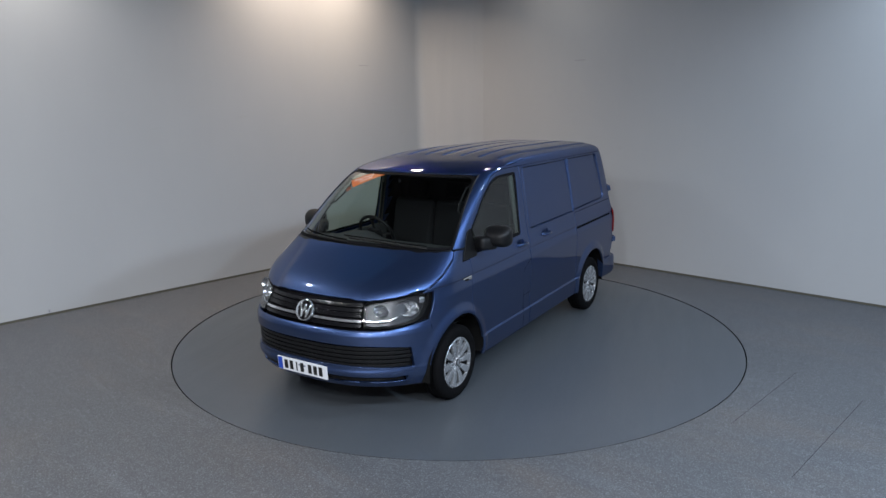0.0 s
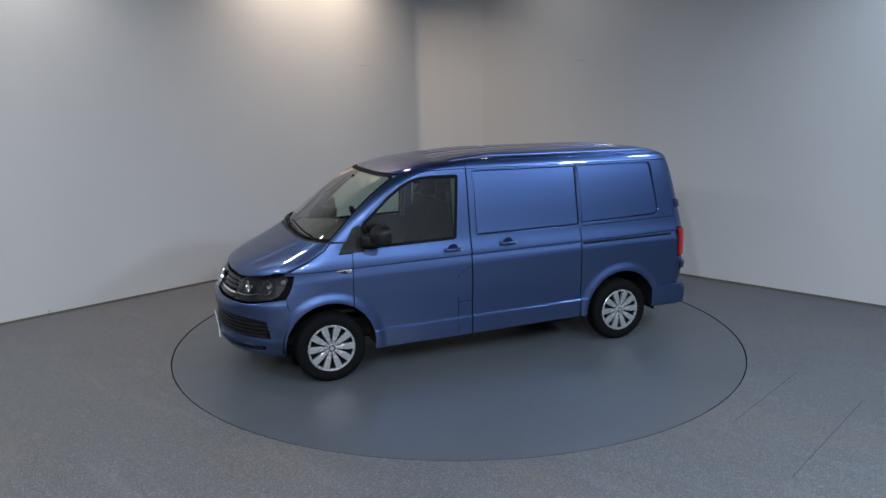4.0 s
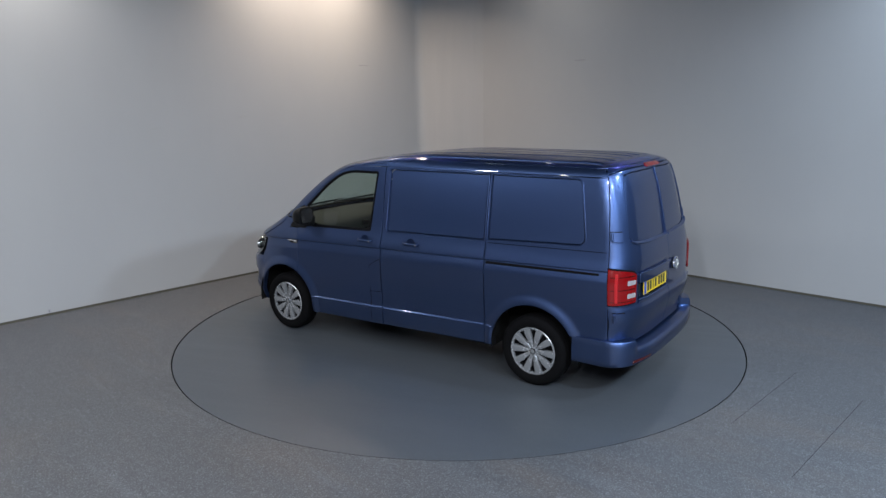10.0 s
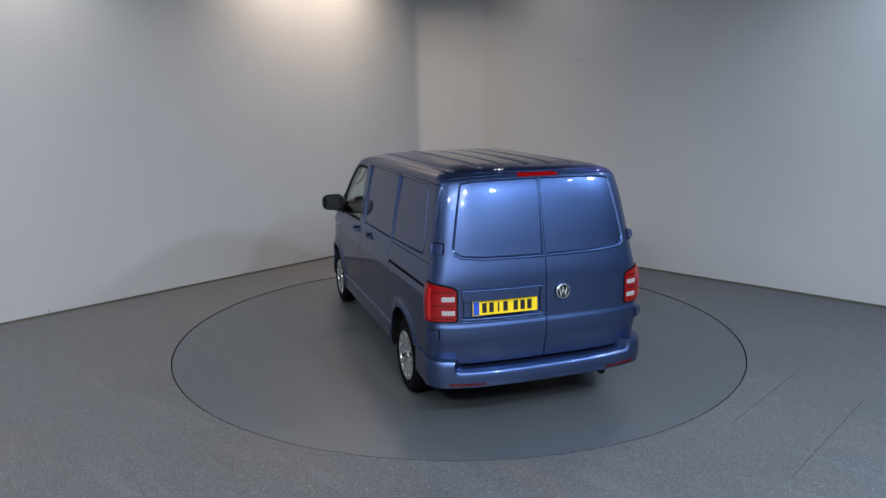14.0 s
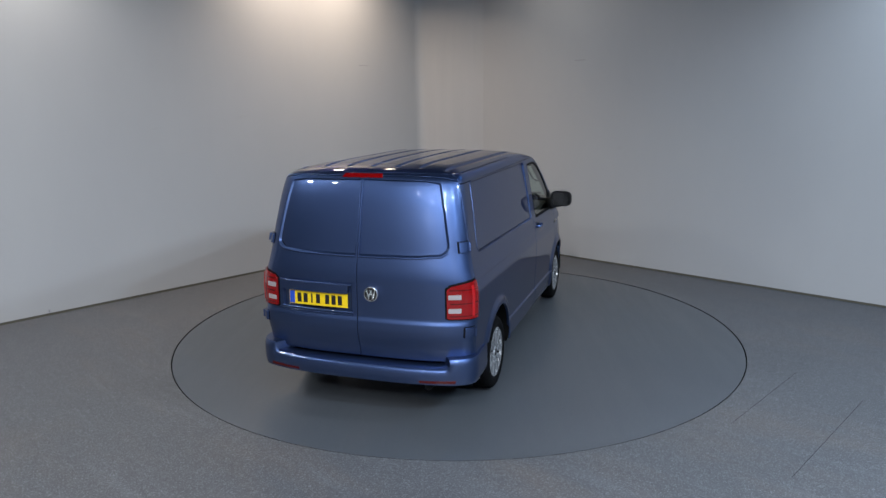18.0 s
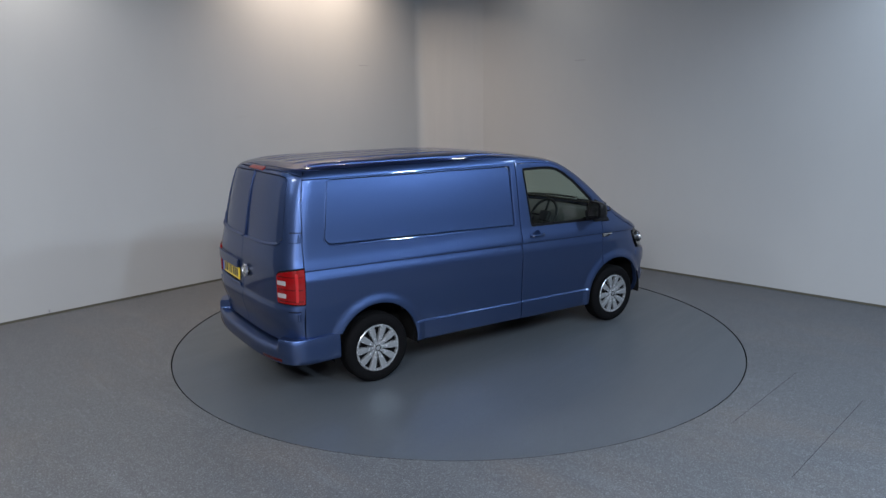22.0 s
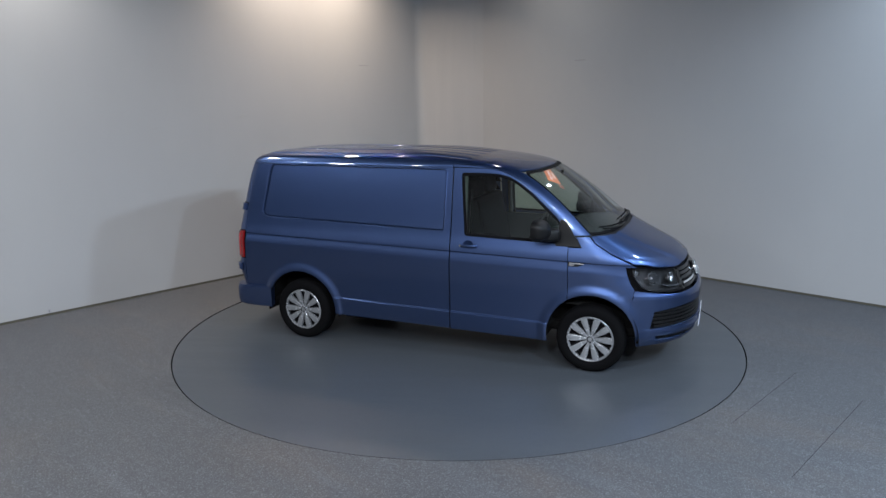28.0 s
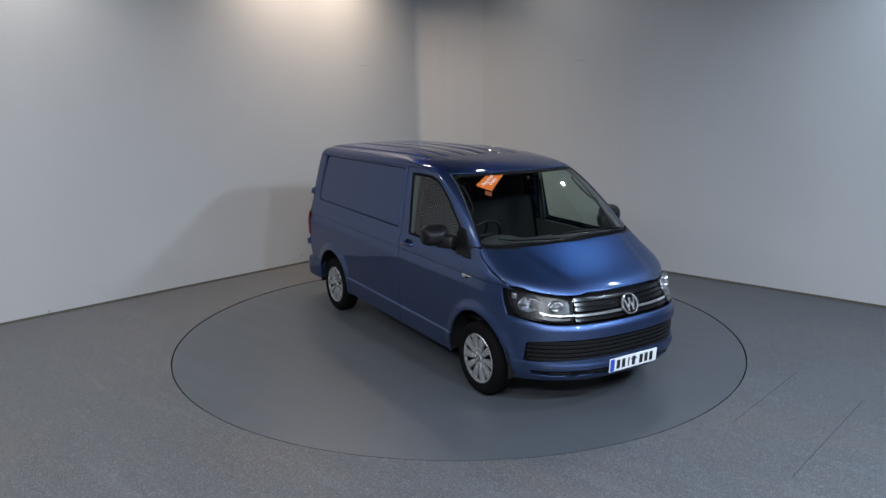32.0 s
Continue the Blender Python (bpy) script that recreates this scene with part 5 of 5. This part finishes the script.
def build_room():
    structure("wall_1", bay_box(-0.2, BAY, -0.2, 0, -0.1, CEILING), WALL, "white painted wall with faint scuffs")
    structure("wall_2", bay_box(-0.2, 0, 0, BAY, -0.1, CEILING), WALL, "white painted wall with faint scuffs")
    # unseen dark walls, added to cut bounced light and reflections
    structure("wall_5", bay_box(BAY, ROOM, -0.2, 0, -0.1, CEILING), BACK, "unseen dark wall past the white bay, added to limit bounced light")
    structure("wall_6", bay_box(-0.2, 0, BAY, ROOM, -0.1, CEILING), BACK, "unseen dark wall past the white bay, added to limit bounced light")
    structure("wall_3", bay_box(ROOM, ROOM + 0.2, -0.2, ROOM + 0.2, -0.1, CEILING), BACK, "unseen dark wall added to limit bounced light")
    structure("wall_4", bay_box(-0.2, ROOM, ROOM, ROOM + 0.2, -0.1, CEILING), BACK, "unseen dark wall added to limit bounced light")
    # ceiling out of view, given a dark colour to limit bounced light
    structure("ceiling", bay_box(-0.2, ROOM + 0.2, -0.2, ROOM + 0.2, CEILING, CEILING + 0.15), CEIL, "unseen plain ceiling, kept dark to limit bounced light")
    # slanting face across the corner, running softly into the right wall
    bm = bmesh.new()
    prof = [(0.47, 0.0), (0.41, 0.010), (0.365, 0.040), (0.335, 0.090), (0.30, 0.175), (0.22, 0.405), (0.14, 0.635), (0.07, 0.830), (0.030, 0.955), (0.012, 1.03), (0.0, 1.11)]
    rows = [[bm.verts.new(bay(a + 0.0005, b + 0.0005, z)) for a, b in prof] for z in (0.0, CEILING)]
    for i in range(len(prof) - 1):
        bm.faces.new((rows[0][i], rows[0][i + 1], rows[1][i + 1], rows[1][i]))
    structure("wall_corner", bm, WALL, "slanting white boxed-in corner between the walls", True)
    # floor with a round opening for the turntable
    n = 160
    ring = [Vector((HOLE_R * math.cos(2 * math.pi * i / n), HOLE_R * math.sin(2 * math.pi * i / n), 0)) for i in range(n)]
    sq = [bay(a, b, 0) for a, b in ((0, 0), (ROOM, 0), (ROOM, ROOM), (0, ROOM))]
    bm = bmesh.new()
    vs = [bm.verts.new(p) for p in sq + ring]
    for tri in tessellate_polygon([sq, ring]):
        bm.faces.new([vs[i] for i in tri])
    low = [bm.verts.new(p - Vector((0, 0, 0.06))) for p in ring]
    for i in range(n):
        bm.faces.new((vs[4 + i], vs[4 + (i + 1) % n], low[(i + 1) % n], low[i]))
    bmesh.ops.recalc_face_normals(bm, faces=bm.faces)
    for f in bm.faces:
        if abs(f.normal.z) > 0.9 and f.normal.z < 0:
            f.normal_flip()
    structure("floor", bm, FLOOR, "grey gritty resin floor with worn streaks")
    # near-black sleeve in the opening: the gap's shade put into its colour
    liner = bmesh.new()
    bmesh.ops.create_cone(liner, cap_ends=False, segments=n, radius1=HOLE_R - 0.0015, radius2=HOLE_R - 0.0015, depth=0.055, matrix=Matrix.Translation((0, 0, -0.0280)))
    bmesh.ops.reverse_faces(liner, faces=liner.faces)
    structure("opening_shade", liner, GAP, "side of the turntable opening, coloured near-black for the shaded gap", True)
    pit = bmesh.new()
    bmesh.ops.create_cone(pit, cap_ends=True, segments=n, radius1=3.0, radius2=3.0, depth=0.02, matrix=Matrix.Translation((0, 0, -0.09)))
    structure("turntable_pit", pit, GAP, "dark pit under the turntable")
    for name, args in (("baseboard_1", (0.0, BAY, 0.0, 0.006, 0.0, 0.027)), ("baseboard_2", (0.0, 0.006, 0.006, BAY, 0.0, 0.027))):
        structure(name, bay_box(*args), DIRT, "dirty sealant line at the foot of the wall")
    # panel joints at three metres and a joint in the floor
    for name, args in (("wall_joint_1", (1.53, 1.72, 0.0, 0.0015, 2.998, 3.003)), ("wall_joint_2", (0.0, 0.0015, 2.88, 3.06, 2.996, 3.002))):
        structure(name, bay_box(*args), FAINT, "short faint panel joint in the wall")
    for k, (a, b) in enumerate(((Vector((2.18, -3.17, 0)), Vector((3.32, -1.95, 0))), (Vector((2.09, -2.37, 0)), Vector((3.05, -1.35, 0))))):
        d = (b - a).normalized()
        side = Vector((-d.y, d.x, 0)) * 0.0020
        bm = bmesh.new()
        bm.faces.new([bm.verts.new(p + Vector((0, 0, 0.0012))) for p in (a - side, b - side, b + side, a + side)])
        bmesh.ops.recalc_face_normals(bm, faces=bm.faces)
        structure("floor_joint_%d" % (k + 1), bm, JOINT, "thin joint line in the floor")
    # small dent marks low on the wall
    for k, (p, h) in enumerate((((2.99, 0.10), 0.05), ((3.02, 0.055), 0.012), ((6.60, 0.03), 0.04))):
        bm = bay_box(p[0], p[0] + 0.02, 0.0, 0.0012, p[1], p[1] + h)
        structure("wall_mark", bm, STEEL, "small dark knock in the wall paint")


def build_turntable():
    n = 160
    prof = [(0.0, 0.0), (1.0, 0.0), (2.0, 0.0), (TABLE_R - 0.006, 0.0), (TABLE_R, 0.0)]
    bm = bmesh.new()
    rings = []
    for r, z in prof[1:]:
        rings.append([bm.verts.new((r * math.cos(2 * math.pi * i / n), r * math.sin(2 * math.pi * i / n), z)) for i in range(n)])
    bm.faces.new(rings[0])
    for A, B in zip(rings, rings[1:]):
        for i in range(n):
            bm.faces.new((A[i], A[(i + 1) % n], B[(i + 1) % n], B[i]))
    bmesh.ops.recalc_face_normals(bm, faces=bm.faces)
    t = new("turntable")
    tagged(t, "round grey turntable set flush in the floor", "turntable")
    linked("deck", bm, TABLE, t, "smooth grey deck with tyre marks")
    # side of the deck in near-black, standing for the shade in the gap
    rim = bmesh.new()
    bmesh.ops.create_cone(rim, cap_ends=False, segments=n, radius1=TABLE_R - 0.0005, radius2=TABLE_R - 0.0005, depth=0.05, matrix=Matrix.Translation((0, 0, -0.0265)))
    part("deck_edge", rim, GAP, t, "side of the deck, coloured near-black for the shaded gap")
    part("drive_drum", rod((0, 0, -0.08), (0, 0, -0.01), 1.2, 40), STEEL, t, "steel drum under the deck")
    return t


def build_lamps():
    first = None
    for x, y, z, watts, radius, colour, spread, aim in LAMPS:
        light = bpy.data.lights.new("ceiling_lamp_light", "AREA")
        light.shape, light.size, light.energy, light.color = "DISK", radius * 2, watts, colour
        light.spread = radians(spread)
        at = look((x, y, z), aim) if aim else pose(x, y, z)
        if first is None:
            first = new("ceiling_lamp")
            tagged(first, "round ceiling lamp on a short stem, unseen and placed to fit the light", "lamp", "ceiling lamps")
            part("lamp_housing", lathe([(0.0, 0.12), (0.06, 0.12), (0.11, 0.06), (0.13, 0.0), (0.125, 0.0), (0.105, 0.055), (0.0, 0.06)], 32), STEEL, first).rotation_euler = (radians(90), 0, 0)
            part("lamp_stem", rod((0, 0, 0.11), (0, 0, CEILING - z), 0.012, 10), STEEL, first)
            first.location = (x, y, z)
        elif aim is None:
            copy_thing(first, pose(x, y, z))
        else:
            # aimed lamps are added fill for the van, given a can and stem
            head = new("spotlight")
            tagged(head, "small unseen spotlight aimed at the turntable, added to brighten the van", "lamp", "spotlights")
            part("spot_can", lathe([(0.0, 0.20), (0.05, 0.20), (0.085, 0.10), (0.09, 0.0), (0.085, 0.0), (0.08, 0.09), (0.0, 0.10)], 28), STEEL, head).rotation_euler = (radians(90), 0, 0)
            head.matrix_basis = at
            stem = part("spot_stem", rod((x, y, z + 0.06), (x, y, CEILING), 0.012, 10), STEEL, head)
            stem.matrix_basis = at.inverted()
        o = new("ceiling_lamp_light", light)
        o.matrix_basis = at @ pose(0, 0, -0.004)


build_room()
turntable = build_turntable()
build_lamps()
van = build_van()


def motions():
    """The turntable turns and carries the van with it."""
    times = [i * 0.5 for i in range(65)]
    table_rows, van_rows = [], []
    for t in times:
        deg = table_angle(t)
        c, s = math.cos(radians(deg)), math.sin(radians(deg))
        table_rows.append((t, pose(0, 0, DECK, 0, 0, deg)))
        van_rows.append((t, pose(c * 0.0759 - s * 0.0843, s * 0.0759 + c * 0.0843, DECK, 0, 0, deg)))
    walk(turntable, table_rows)
    walk(van, van_rows)


motions()
